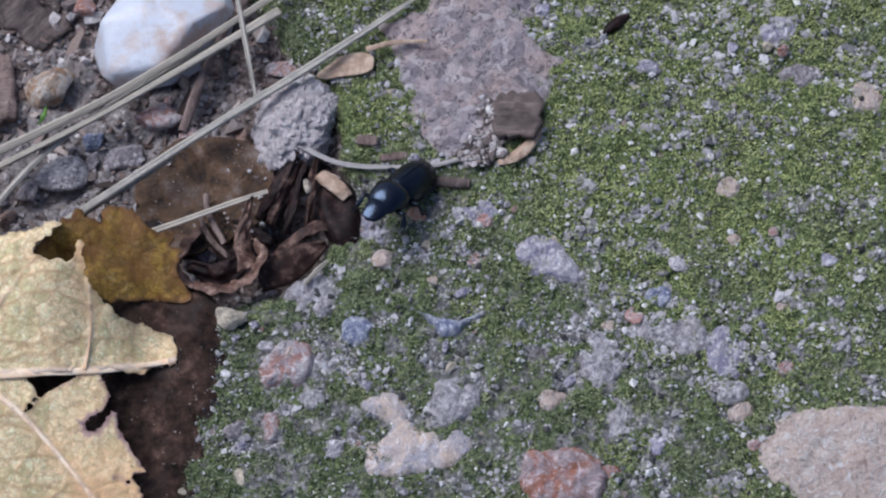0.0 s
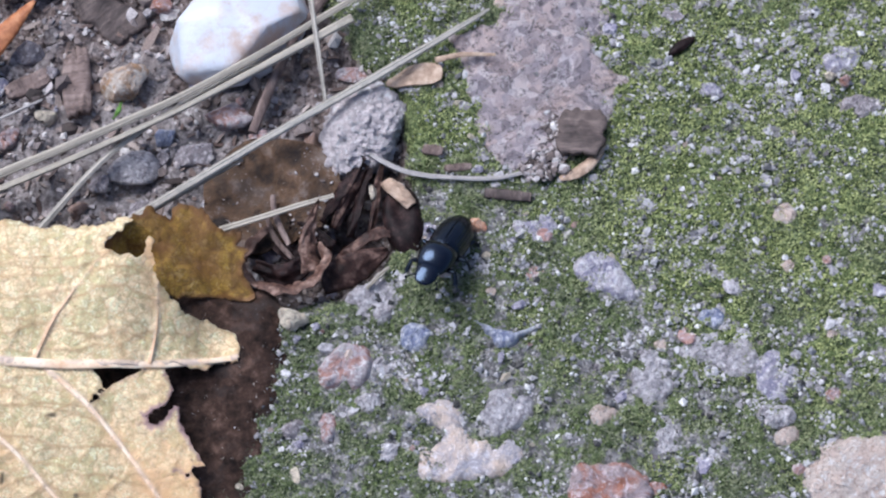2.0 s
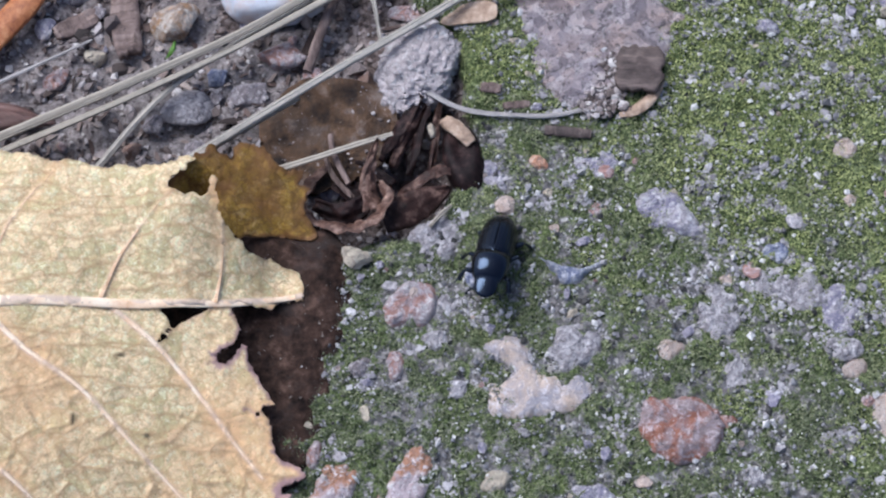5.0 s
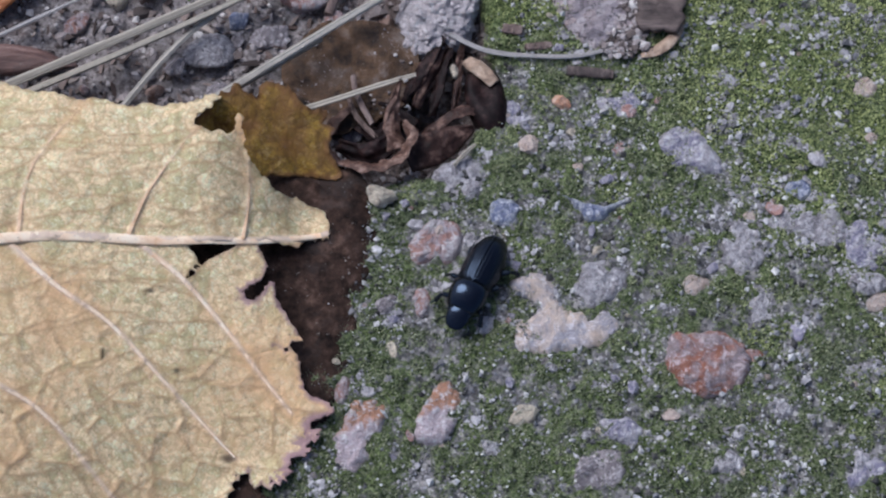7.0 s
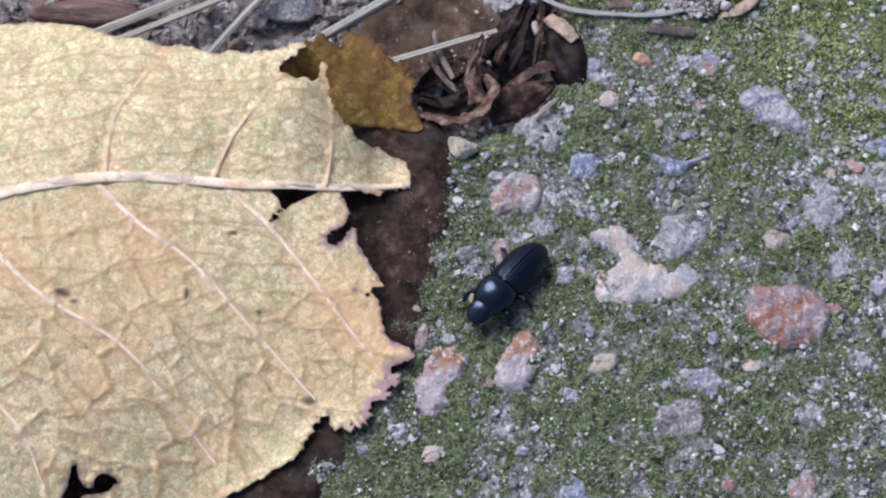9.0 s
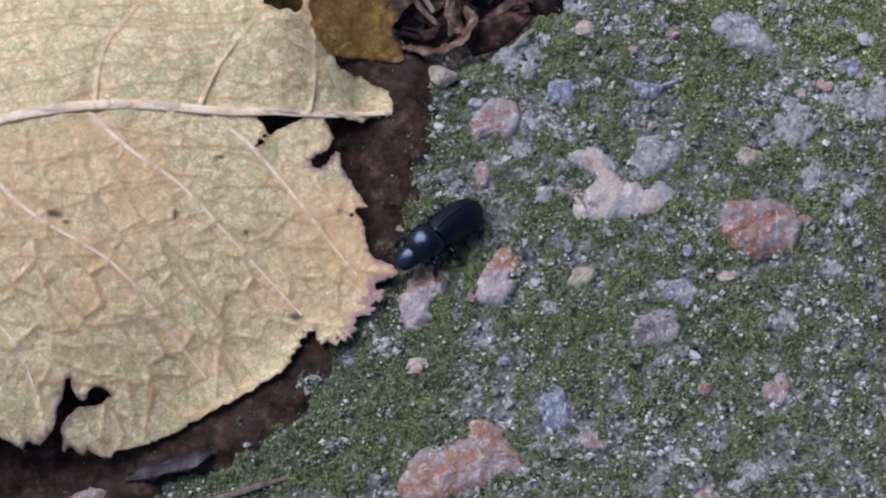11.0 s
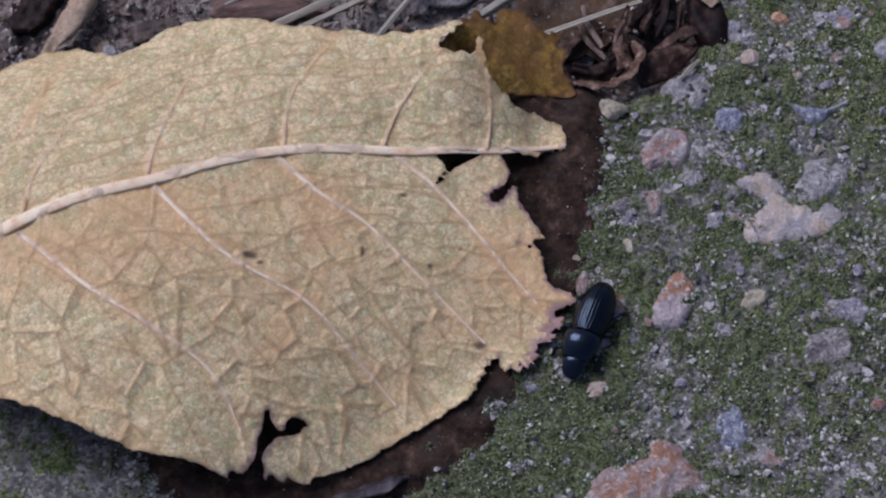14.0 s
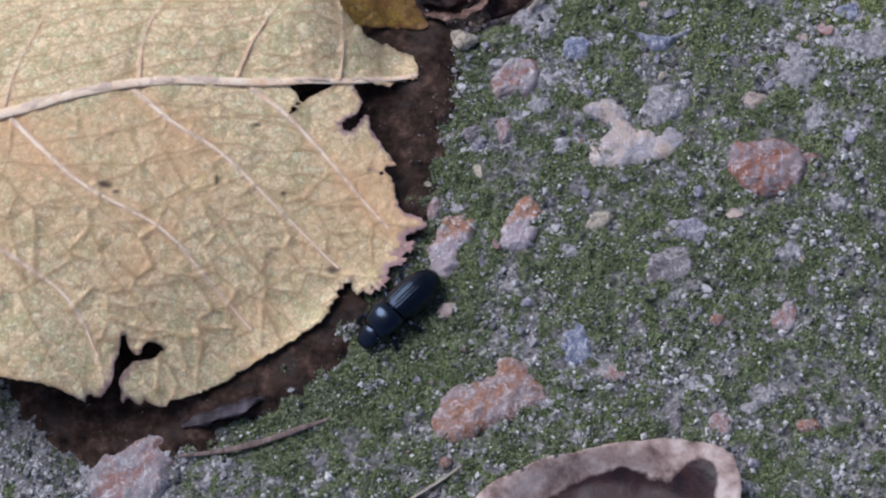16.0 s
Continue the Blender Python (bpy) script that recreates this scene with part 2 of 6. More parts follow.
def stone_material(name, base, other, speck=None, patch=3.0, gloss=0.62, crumb=0.12, split=False, dirt=0.7):
    s = Shade(name, gloss, 0.4)
    big = s.noise(patch, 3, 0.6, distort=0.6)
    if split:
        xyz = s.t.nodes.new("ShaderNodeSeparateXYZ")
        s.link(s.scaled(1.0), xyz.inputs[0])
        big = s.maths("ADD", s.maths("MULTIPLY", s.maths("ADD", xyz.outputs[1], 0.4), -0.11), big)
    c = s.mix(s.ramp(big, (0.41, 0.0), (0.59, 1.0)), base, other)
    fine = s.noise(0.35, 4, 0.7)
    c = s.mix(s.ramp(fine, (0.3, 0.4), (0.60, 0.0)), c, tuple(v * 0.45 for v in base))
    if speck:
        c = s.mix(s.ramp(s.noise(0.8, 3, 0.7), (0.54, 0.0), (0.66, 0.9)), c, speck)
    # pale crystals, a coat of dirt, and cement or moss creeping over the rim
    c = s.mix(s.ramp(s.noise(1.7, 6, 0.8, distort=1.2), (0.54, 0.0), (0.61, 0.75)), c, tuple(min(0.76, v * 1.5 + 0.12) for v in other))
    c = s.mix(s.ramp(s.noise(2.2, 6, 0.8, distort=0.7), (0.50, 0.0), (0.62, dirt)), c, (0.23, 0.19, 0.18))
    c = s.mix(s.ramp(s.noise(0.55, 4, 0.8), (0.61, 0.0), (0.70, 0.6)), c, (0.07, 0.058, 0.055))
    creep = s.maths("ADD", s.value("rim"), s.maths("MULTIPLY", s.maths("SUBTRACT", s.noise(1.0, 6, 0.85), 0.5), 1.5))
    over = s.ramp(s.noise(0.6, 4, 0.75), (0.3, (0.05, 0.05, 0.03)), (0.46, (0.13, 0.14, 0.075)), (0.58, (0.25, 0.235, 0.215)), (0.72, (0.40, 0.38, 0.38)))
    c = s.mix(s.ramp(creep, (0.42, 0.0), (0.6, 1.0)), c, over)
    s.bump(s.noise(0.6, 5, 0.8), crumb * 4).bump(s.noise(2.2, 4, 0.7), crumb * 8)
    return s.done(c, s.ramp(fine, (0.2, gloss - 0.15), (0.8, gloss + 0.2)))


M_BEIGE = stone_material("beige_quartzite", (0.60, 0.47, 0.40), (0.66, 0.56, 0.49), (0.42, 0.31, 0.25), dirt=0.3)
M_BOOT = stone_material("pale_beige_stone", (0.66, 0.52, 0.42), (0.43, 0.405, 0.45), (0.74, 0.63, 0.54), 5.0, crumb=0.09, dirt=0.2)
M_PINK = stone_material("pinkish_stone", (0.43, 0.24, 0.20), (0.52, 0.46, 0.49), (0.68, 0.63, 0.63), 2.4, dirt=0.45)
M_LAVENDER = stone_material("lavender_grey_stone", (0.28, 0.26, 0.35), (0.58, 0.54, 0.585), (0.74, 0.71, 0.73), 2.2, dirt=0.4)
M_BLUE = stone_material("blue_grey_stone", (0.20, 0.225, 0.345), (0.42, 0.445, 0.545), (0.66, 0.67, 0.74), 2.2, dirt=0.3)
M_RED = stone_material("rusty_red_stone", (0.40, 0.17, 0.11), (0.40, 0.325, 0.34), (0.62, 0.53, 0.52), 3.0, dirt=0.4)
M_ORANGE = stone_material("orange_stone", (0.47, 0.235, 0.145), (0.46, 0.36, 0.36), (0.62, 0.55, 0.54), 3.0, dirt=0.4)
M_SALMON = stone_material("salmon_brick", (0.62, 0.32, 0.20), (0.70, 0.45, 0.33), (0.55, 0.25, 0.15), 2.0, 0.8, 0.08, dirt=0.0)
M_TWOTONE = stone_material("orange_and_white_stone", (0.52, 0.27, 0.165), (0.60, 0.50, 0.53), (0.80, 0.75, 0.77), 2.6, split=True, dirt=0.35)
M_PALE = stone_material("pale_crusty_concrete", (0.62, 0.585, 0.60), (0.31, 0.285, 0.305), (0.78, 0.75, 0.76), 1.3, 0.85, 0.16, dirt=0.35)
M_LUMP = stone_material("crumbly_cement", (0.72, 0.64, 0.635), (0.52, 0.455, 0.46), (0.82, 0.77, 0.76), 1.6, 0.9, 0.15, dirt=0.15)
M_GREY = stone_material("grey_stone", (0.22, 0.19, 0.20), (0.44, 0.39, 0.40), (0.60, 0.56, 0.56), 2.4, dirt=0.45)
M_CREAM = stone_material("cream_stone", (0.66, 0.58, 0.45), (0.52, 0.43, 0.33))
M_BROWN = stone_material("brown_stone", (0.27, 0.165, 0.125), (0.36, 0.255, 0.21), (0.48, 0.40, 0.37))
M_AMBER = stone_material("amber_and_white_stone", (0.66, 0.58, 0.50), (0.42, 0.23, 0.10), (0.78, 0.76, 0.72), 3.4, 0.4)


def granite_material():
    s = Shade("speckled_granite", 0.7, 0.4)
    grain = s.t.nodes.new("ShaderNodeSeparateColor")
    s.link(s.cells(1.5, "Color"), grain.inputs[0])
    c = s.ramp(grain.outputs[0], (0.0, (0.12, 0.10, 0.115)), (0.2, (0.26, 0.225, 0.25)), (0.45, (0.44, 0.38, 0.40)), (0.7, (0.54, 0.42, 0.39)), (0.92, (0.66, 0.61, 0.62)))
    tone = s.mix(s.ramp(s.noise(7, 4, 0.6, distort=0.8), (0.4, 0.0), (0.62, 1.0)), (0.50, 0.435, 0.465), (0.65, 0.49, 0.43))
    c = s.mix(0.42, c, tone)
    c = s.mix(s.ramp(s.noise(1.6, 4, 0.7, distort=0.6), (0.53, 0.0), (0.65, 0.5)), c, (0.20, 0.17, 0.19))
    c = s.mix(s.ramp(s.noise(1.2, 5, 0.8), (0.53, 0.0), (0.60, 0.85)), c, (0.10, 0.085, 0.095))
    c = s.mix(s.ramp(s.noise(1.3, 5, 0.8, distort=0.5), (0.56, 0.0), (0.66, 0.8)), c, (0.64, 0.60, 0.60))
    creep = s.maths("ADD", s.value("rim"), s.maths("MULTIPLY", s.maths("SUBTRACT", s.noise(2.2, 5, 0.75), 0.5), 1.5))
    green = s.ramp(s.noise(0.7, 4, 0.75), (0.32, (0.05, 0.055, 0.03)), (0.5, (0.15, 0.165, 0.085)), (0.7, (0.36, 0.36, 0.28)))
    c = s.mix(s.ramp(creep, (0.46, 0.0), (0.64, 0.9)), c, green)
    s.bump(s.noise(0.9, 5, 0.75), 0.7).bump(s.noise(0.45, 3, 0.7), 0.2).bump(s.noise(3.0, 3), 0.8)
    return s.done(c)


M_GRANITE = granite_material()


def quartz_material():
    s = Shade("white_quartz", 0.38, 0.5)
    s.b.inputs["Subsurface Weight"].default_value = 0.25
    s.b.inputs["Subsurface Radius"].default_value = (0.002, 0.002, 0.002)
    crack = s.cells(6.0, "Distance", "DISTANCE_TO_EDGE")
    c = s.mix(s.ramp(s.noise(9, 5, 0.7), (0.46, 0.0), (0.62, 0.9)), (0.56, 0.585, 0.64), (0.50, 0.37, 0.30))
    c = s.mix(s.ramp(crack, (0.0, 0.3), (0.02, 0.0)), c, (0.50, 0.42, 0.37))
    c = s.mix(s.ramp(s.noise(1.2, 4, 0.75), (0.6, 0.0), (0.72, 0.5)), c, (0.42, 0.36, 0.31))
    s.bump(s.noise(1.0, 4), 0.12).bump(crack, 0.5, 0.3)
    return s.done(c)


def ground_material():
    s = Shade("mossy_concrete_and_soil", 0.9, 0.25)
    moss, soil = s.value("moss"), s.value("soil")
    # cement with sand grains
    grain = s.cells(0.55, "Color")
    sep = s.t.nodes.new("ShaderNodeSeparateColor")
    s.link(grain, sep.inputs[0])
    cement = s.ramp(s.noise(5, 5, 0.7), (0.3, (0.08, 0.078, 0.07)), (0.5, (0.20, 0.19, 0.188)), (0.66, (0.44, 0.415, 0.425)))
    sand = s.ramp(sep.outputs[0], (0.0, (0.03, 0.03, 0.03)), (0.3, (0.12, 0.115, 0.11)), (0.6, (0.24, 0.23, 0.24)), (0.85, (0.40, 0.37, 0.34)), (0.97, (0.66, 0.64, 0.60)))
    cement = s.mix(0.6, cement, sand)
    # moss between the grains; the darkest stops paint in shaded crevices
    leafy = s.noise(0.7, 4, 0.8)
    green = s.ramp(leafy, (0.34, (0.010, 0.014, 0.007)), (0.48, (0.075, 0.102, 0.036)), (0.62, (0.225, 0.275, 0.11)), (0.78, (0.43, 0.46, 0.28)))
    tone = s.noise(11, 3)
    green = s.mix(s.ramp(tone, (0.40, 0.0), (0.65, 0.75)), green, s.ramp(leafy, (0.36, (0.010, 0.013, 0.008)), (0.5, (0.08, 0.098, 0.052)), (0.74, (0.31, 0.335, 0.22))))
    rag = s.maths("ADD", moss, s.maths("MULTIPLY", s.maths("SUBTRACT", s.noise(1.3, 5, 0.8), 0.5), 2.0))
    c = s.mix(s.ramp(rag, (0.40, 0.0), (0.62, 1.0)), cement, green)
    # earth, its darkest stop painted as the shade in gaps
    earth = s.ramp(s.noise(1.4, 6, 0.75), (0.34, (0.03, 0.024, 0.022)), (0.48, (0.16, 0.122, 0.108)), (0.66, (0.41, 0.345, 0.325)))
    mud = s.ramp(s.noise(0.8, 5, 0.75), (0.34, (0.10, 0.085, 0.08)), (0.5, (0.27, 0.24, 0.232)), (0.68, (0.46, 0.42, 0.41)))
    earth = s.mix(s.ramp(s.maths("ADD", s.noise(9, 4, 0.6, distort=0.6), s.maths("MULTIPLY", s.value("mud"), 0.3)), (0.54, 0.0), (0.64, 0.9)), earth, mud)
    edge = s.maths("ADD", soil, s.maths("MULTIPLY", s.maths("SUBTRACT", s.noise(2.5, 4, 0.7), 0.5), 0.8))
    c = s.mix(s.ramp(edge, (0.42, 0.0), (0.58, 1.0)), c, earth)
    s.bump(s.noise(0.45, 5, 0.75), 0.35).bump(sep.outputs[1], 0.18)
    return s.done(c)


def island_material(name, *stops, gloss=0.7, grain=0.3, bump=0.08):
    s = Shade(name, gloss)
    c = s.ramp(s.island(), *stops)
    c = s.mix(s.ramp(s.noise(grain, 3, 0.7), (0.3, 0.5), (0.7, 0.0)), c, (0.03, 0.027, 0.025))
    s.bump(s.noise(grain, 3, 0.7), bump)
    return s.done(c)


def leaf_material(name, pale, green, rusty, vein_colour, gloss=0.55):
    s = Shade(name, gloss, 0.3)
    vein, net, stain, spot, pink = (s.value(k) for k in ("vein", "net", "stain", "spot", "pink"))
    # each small field between the veinlets has its own tone
    field = s.t.nodes.new("ShaderNodeSeparateColor")
    s.link(s.cells(1.9, "Color", warp=0.9), field.inputs[0])
    fleck = s.maths("ADD", s.maths("MULTIPLY", field.outputs[0], 0.30), s.maths("MULTIPLY", s.noise(3.4, 5, 0.66, distort=0.8), 0.85))
    c = s.mix(s.ramp(fleck, (0.465, 0.0), (0.60, 1.0)), green, pale)
    c = s.mix(s.ramp(s.noise(1.3, 5, 0.75, distort=1.0), (0.525, 0.0), (0.59, 0.85)), c, tuple(min(0.84, v * 1.08 + (0.03, 0.05, 0.07)[k]) for k, v in enumerate(pale)))
    c = s.mix(s.ramp(s.noise(0.9, 5, 0.75, distort=0.6), (0.38, 0.65), (0.52, 0.0)), c, tuple(v * 0.66 for v in green))
    # veinlets, large and small
    c = s.mix(s.ramp(s.cells(1.9, "Distance", "DISTANCE_TO_EDGE", warp=0.9), (0.0, 0.50), (0.075, 0.0)), c, tuple(v * 0.72 for v in rusty))
    c = s.mix(s.ramp(s.cells(0.85, "Distance", "DISTANCE_TO_EDGE", warp=0.7), (0.0, 0.30), (0.11, 0.0)), c, tuple(v * 0.68 for v in rusty))
    # rusty blotches
    blotch = s.maths("ADD", stain, s.maths("MULTIPLY", s.maths("SUBTRACT", s.noise(4.0, 5, 0.75, distort=0.5), 0.5), 1.0))
    c = s.mix(s.ramp(blotch, (0.42, 0.0), (0.95, 0.78)), c, s.mix(s.noise(1.6, 4, 0.7), rusty, tuple(v * 1.3 for v in rusty)))
    c = s.mix(s.maths("MULTIPLY", net, 0.8), c, tuple(v * 0.68 for v in rusty))
    c = s.mix(s.ramp(s.maths("ADD", pink, s.maths("MULTIPLY", s.maths("SUBTRACT", s.noise(1.2, 4, 0.7), 0.5), 0.9)), (0.35, 0.0), (0.75, 0.9)), c, s.mix(s.noise(1.5, 4, 0.7), (0.52, 0.34, 0.33), (0.30, 0.17, 0.19)))
    c = s.mix(vein, c, s.mix(s.noise(2.0, 4), vein_colour, tuple(v * 0.72 for v in vein_colour)))
    c = s.mix(s.ramp(s.noise(0.6, 4, 0.8), (0.61, 0.0), (0.69, 0.75)), c, (0.24, 0.145, 0.075))
    c = s.mix(spot, c, (0.05, 0.03, 0.02))
    s.bump(s.cells(1.9, "Distance", "DISTANCE_TO_EDGE", warp=0.9), 0.17).bump(s.noise(1.0, 5, 0.75), 0.26)
    s.b.inputs["Subsurface Weight"].default_value = 0.08
    s.b.inputs["Subsurface Radius"].default_value = (0.001, 0.0008, 0.0003)
    return s.done(c)


def dry_material(name, dark, mid, light, gloss=0.55, size=3.0, streak=(1, 1, 1), bump=0.15, grit=False, shine=0.4):
    s = Shade(name, gloss, shine)
    c = s.ramp(s.noise(size, 5, 0.65, streak), (0.32, dark), (0.52, mid), (0.72, light))
    c = s.mix(s.ramp(s.noise(0.5, 3, 0.7), (0.62, 0.0), (0.74, 0.8)), c, tuple(v * 0.3 for v in dark))
    if grit:
        c = s.mix(s.ramp(s.noise(6.0, 4, 0.7), (0.5, 0.0), (0.62, 0.75)), c, tuple(v * 0.5 + 0.02 for v in mid))
        c = s.mix(s.ramp(s.noise(0.75, 4, 0.75), (0.67, 0.0), (0.72, 0.9)), c, (0.50, 0.46, 0.42))
    s.bump(s.noise(0.6, 4, 0.7, streak), bump)
    return s.done(c)


def straw_material(name, a, b):
    s = Shade(name, 0.55, 0.4)
    c = s.mix(s.noise(0.5, 4, 0.7, (1, 1, 1)), a, b)
    c = s.mix(s.ramp(s.value("fibre"), (0.10, 0.7), (0.45, 0.0)), c, tuple(v * 0.36 for v in b))
    c = s.mix(s.ramp(s.noise(4, 4, 0.7), (0.46, 0.0), (0.68, 0.7)), c, tuple(v * 0.5 for v in a))
    c = s.mix(s.ramp(s.noise(0.7, 4, 0.75), (0.62, 0.0), (0.74, 0.6)), c, (0.12, 0.095, 0.075))
    s.bump(s.noise(0.25, 3), 0.05).bump(s.value("fibre"), 0.15)
    return s.done(c)


def beetle_material(name, rough, bump, size, gloss=0.48):
    s = Shade(name, rough, 0.48)
    # blue of the reflected sky, put into the specular tint of the black shell
    s.b.inputs["Specular Tint"].default_value = (0.5, 0.68, 1.0, 1)
    s.b.inputs["Specular IOR Level"].default_value = gloss
    s.bump(s.noise(size, 3), bump)
    return s.done((0.003, 0.003, 0.0042), s.ramp(s.noise(0.8, 3), (0.3, rough * 0.8), (0.7, rough * 1.5)))


M_QUARTZ = quartz_material()
M_GROUND = ground_material()
M_GRIT = island_material("sand_grains", (0.0, (0.03, 0.03, 0.03)), (0.2, (0.12, 0.115, 0.11)), (0.42, (0.31, 0.31, 0.335)), (0.65, (0.49, 0.47, 0.475)), (0.82, (0.74, 0.73, 0.73)), (1.0, (0.88, 0.86, 0.82)))
M_CRUST = island_material("pale_crust_flakes", (0.0, (0.20, 0.19, 0.195)), (0.5, (0.42, 0.40, 0.415)), (1.0, (0.70, 0.68, 0.69)), gloss=0.85, grain=0.5)
M_CRUMB = island_material("soil_crumbs", (0.0, (0.045, 0.034, 0.03)), (0.25, (0.18, 0.142, 0.13)), (0.55, (0.37, 0.315, 0.30)), (0.82, (0.57, 0.515, 0.50)), (1.0, (0.78, 0.74, 0.70)), gloss=0.85)
M_FLAKE = island_material("plant_litter", (0.0, (0.04, 0.027, 0.023)), (0.35, (0.15, 0.099, 0.082)), (0.7, (0.31, 0.235, 0.20)), (1.0, (0.53, 0.45, 0.40)), gloss=0.75)


def moss_material():
    s = Shade("moss_leaves", 0.7, 0.25)
    tip = s.maths("ADD", s.maths("MULTIPLY", s.island(), 0.24), s.maths("MULTIPLY", s.maths("SUBTRACT", s.noise(2.4, 5, 0.72), 0.13), 0.95))
    olive = s.ramp(tip, (0.12, (0.025, 0.031, 0.018)), (0.39, (0.158, 0.178, 0.105)), (0.69, (0.318, 0.335, 0.21)), (1.0, (0.52, 0.515, 0.39)))
    lime = s.ramp(tip, (0.12, (0.066, 0.081, 0.028)), (0.38, (0.295, 0.335, 0.125)), (0.68, (0.465, 0.495, 0.215)), (1.0, (0.62, 0.63, 0.36)))
    far = s.t.nodes.new("ShaderNodeSeparateXYZ")
    s.link(s.scaled(100.0), far.inputs[0])
    rise = s.maths("MULTIPLY", s.maths("ADD", far.outputs[0], far.outputs[1]), 0.24)
    bright = s.maths("ADD", s.maths("ADD", rise, s.value("lush")), s.noise(13, 3, 0.6))
    return s.done(s.mix(s.ramp(bright, (0.50, 0.0), (0.76, 1.0)), olive, lime))


M_MOSS = moss_material()
M_LEAF = leaf_material("yellowed_leaf", (0.88, 0.70, 0.42), (0.62, 0.54, 0.285), (0.66, 0.40, 0.20), (0.90, 0.70, 0.54))
M_VEINLET = dry_material("rusty_tan_leaf_vein", (0.46, 0.26, 0.13), (0.66, 0.44, 0.27), (0.82, 0.62, 0.43), 0.65, 2.5, bump=0.06)
M_VEIN = dry_material("cream_pink_leaf_vein", (0.76, 0.49, 0.29), (0.94, 0.74, 0.53), (0.97, 0.86, 0.68), 0.6, 3.0, bump=0.06)
M_LOBE = leaf_material("olive_brown_leaf_face", (0.45, 0.265, 0.045), (0.34, 0.205, 0.036), (0.19, 0.085, 0.03), (0.26, 0.16, 0.05), 0.5)
# wet brown, darkened further to stand for the yellow leaf's shadow on it
M_DARKLEAF = dry_material("wet_shade_darkened_brown_leaf", (0.008, 0.005, 0.004), (0.044, 0.025, 0.018), (0.13, 0.080, 0.060), 0.75, 2.2, bump=0.3, grit=True, shine=0.12)
M_DEADLEAF = dry_material("mottled_dead_leaf", (0.016, 0.013, 0.012), (0.115, 0.066, 0.036), (0.25, 0.205, 0.18), 0.5, 3.8, bump=0.4, grit=True, shine=0.2)
# husk browns, with shade inside and highlights on the rim put into the colour
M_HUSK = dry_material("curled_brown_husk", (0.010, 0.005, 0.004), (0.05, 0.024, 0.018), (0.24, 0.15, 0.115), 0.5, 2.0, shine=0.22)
M_HUSKLIT = dry_material("pale_brown_highlit_husk_rim", (0.025, 0.012, 0.010), (0.12, 0.066, 0.048), (0.38, 0.26, 0.205), 0.5, 1.5, shine=0.25)
M_HUSKDARK = dry_material("shade_and_dark_red_brown_husk", (0.005, 0.003, 0.003), (0.017, 0.009, 0.009), (0.065, 0.036, 0.032), 0.5, 1.6, shine=0.12)
M_TAN = dry_material("pale_tan_leaf", (0.26, 0.17, 0.115), (0.44, 0.315, 0.225), (0.60, 0.47, 0.36), 0.6, 1.6, bump=0.25)
M_OLIVE = dry_material("olive_tan_leaf", (0.20, 0.165, 0.07), (0.40, 0.345, 0.185), (0.58, 0.52, 0.33), 0.6, 2.0, bump=0.2)
M_BARK = dry_material("brown_bark", (0.08, 0.055, 0.048), (0.195, 0.14, 0.122), (0.31, 0.24, 0.21), 0.8, 1.2, (1, 6, 1), 0.3)
M_DARKWOOD = dry_material("rotten_dark_wood", (0.035, 0.026, 0.024), (0.095, 0.07, 0.062), (0.19, 0.145, 0.128), 0.7, 1.2, (1, 5, 1), 0.3)
M_REDWOOD = dry_material("reddish_brown_smooth_wood", (0.055, 0.03, 0.026), (0.17, 0.095, 0.078), (0.33, 0.225, 0.195), 0.55, 2.2, (5, 1, 1), 0.3, grit=True)
M_PURPLE = dry_material("purplish_grey_dead_leaf", (0.014, 0.011, 0.014), (0.042, 0.033, 0.042), (0.12, 0.10, 0.115), 0.5, 2.0, shine=0.2)
M_NEEDLE = dry_material("orange_brown_dry_leaf", (0.24, 0.07, 0.025), (0.42, 0.15, 0.05), (0.54, 0.25, 0.11), 0.5, 1.6, (1, 1, 1), 0.2)
M_STRAW = straw_material("dry_straw", (0.58, 0.52, 0.42), (0.43, 0.375, 0.30))
M_STRAWGREY = straw_material("weathered_grey_straw", (0.57, 0.525, 0.45), (0.41, 0.37, 0.315))
M_BLADE = straw_material("bleached_grass_blade", (0.48, 0.45, 0.43), (0.34, 0.31, 0.30))
M_SHELL = beetle_material("glossy_black_shell", 0.12, 0.025, 0.5, 0.62)
M_ELYTRA = beetle_material("black_ribbed_wing_case", 0.14, 0.025, 0.5, 0.46)
M_LIMB = beetle_material("black_leg", 0.35, 0.03, 0.2)


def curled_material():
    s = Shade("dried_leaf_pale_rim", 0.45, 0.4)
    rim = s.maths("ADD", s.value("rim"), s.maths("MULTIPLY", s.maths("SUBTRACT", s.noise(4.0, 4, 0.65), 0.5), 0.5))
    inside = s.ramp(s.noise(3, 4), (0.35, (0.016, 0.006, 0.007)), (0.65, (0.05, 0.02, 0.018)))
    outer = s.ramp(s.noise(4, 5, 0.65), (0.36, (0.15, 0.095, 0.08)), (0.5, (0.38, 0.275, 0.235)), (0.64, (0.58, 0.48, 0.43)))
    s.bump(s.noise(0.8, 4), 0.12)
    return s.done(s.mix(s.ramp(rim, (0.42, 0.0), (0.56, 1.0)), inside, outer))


M_CURL = curled_material()


# ---- the ground: one sheet, a mossy slab with a hollow of soil ----
SOIL = spline([(-24, 140), (-30, 92), (-30, 76), (-24, 65), (-18, 58), (-17, 49), (-15.5, 43), (-17, 35), (-23, 27), (-34, 22.5), (-42, 20), (-62, 16), (-100, 24), (-150, 12), (-200, 40), (-200, 140)], 6, True)


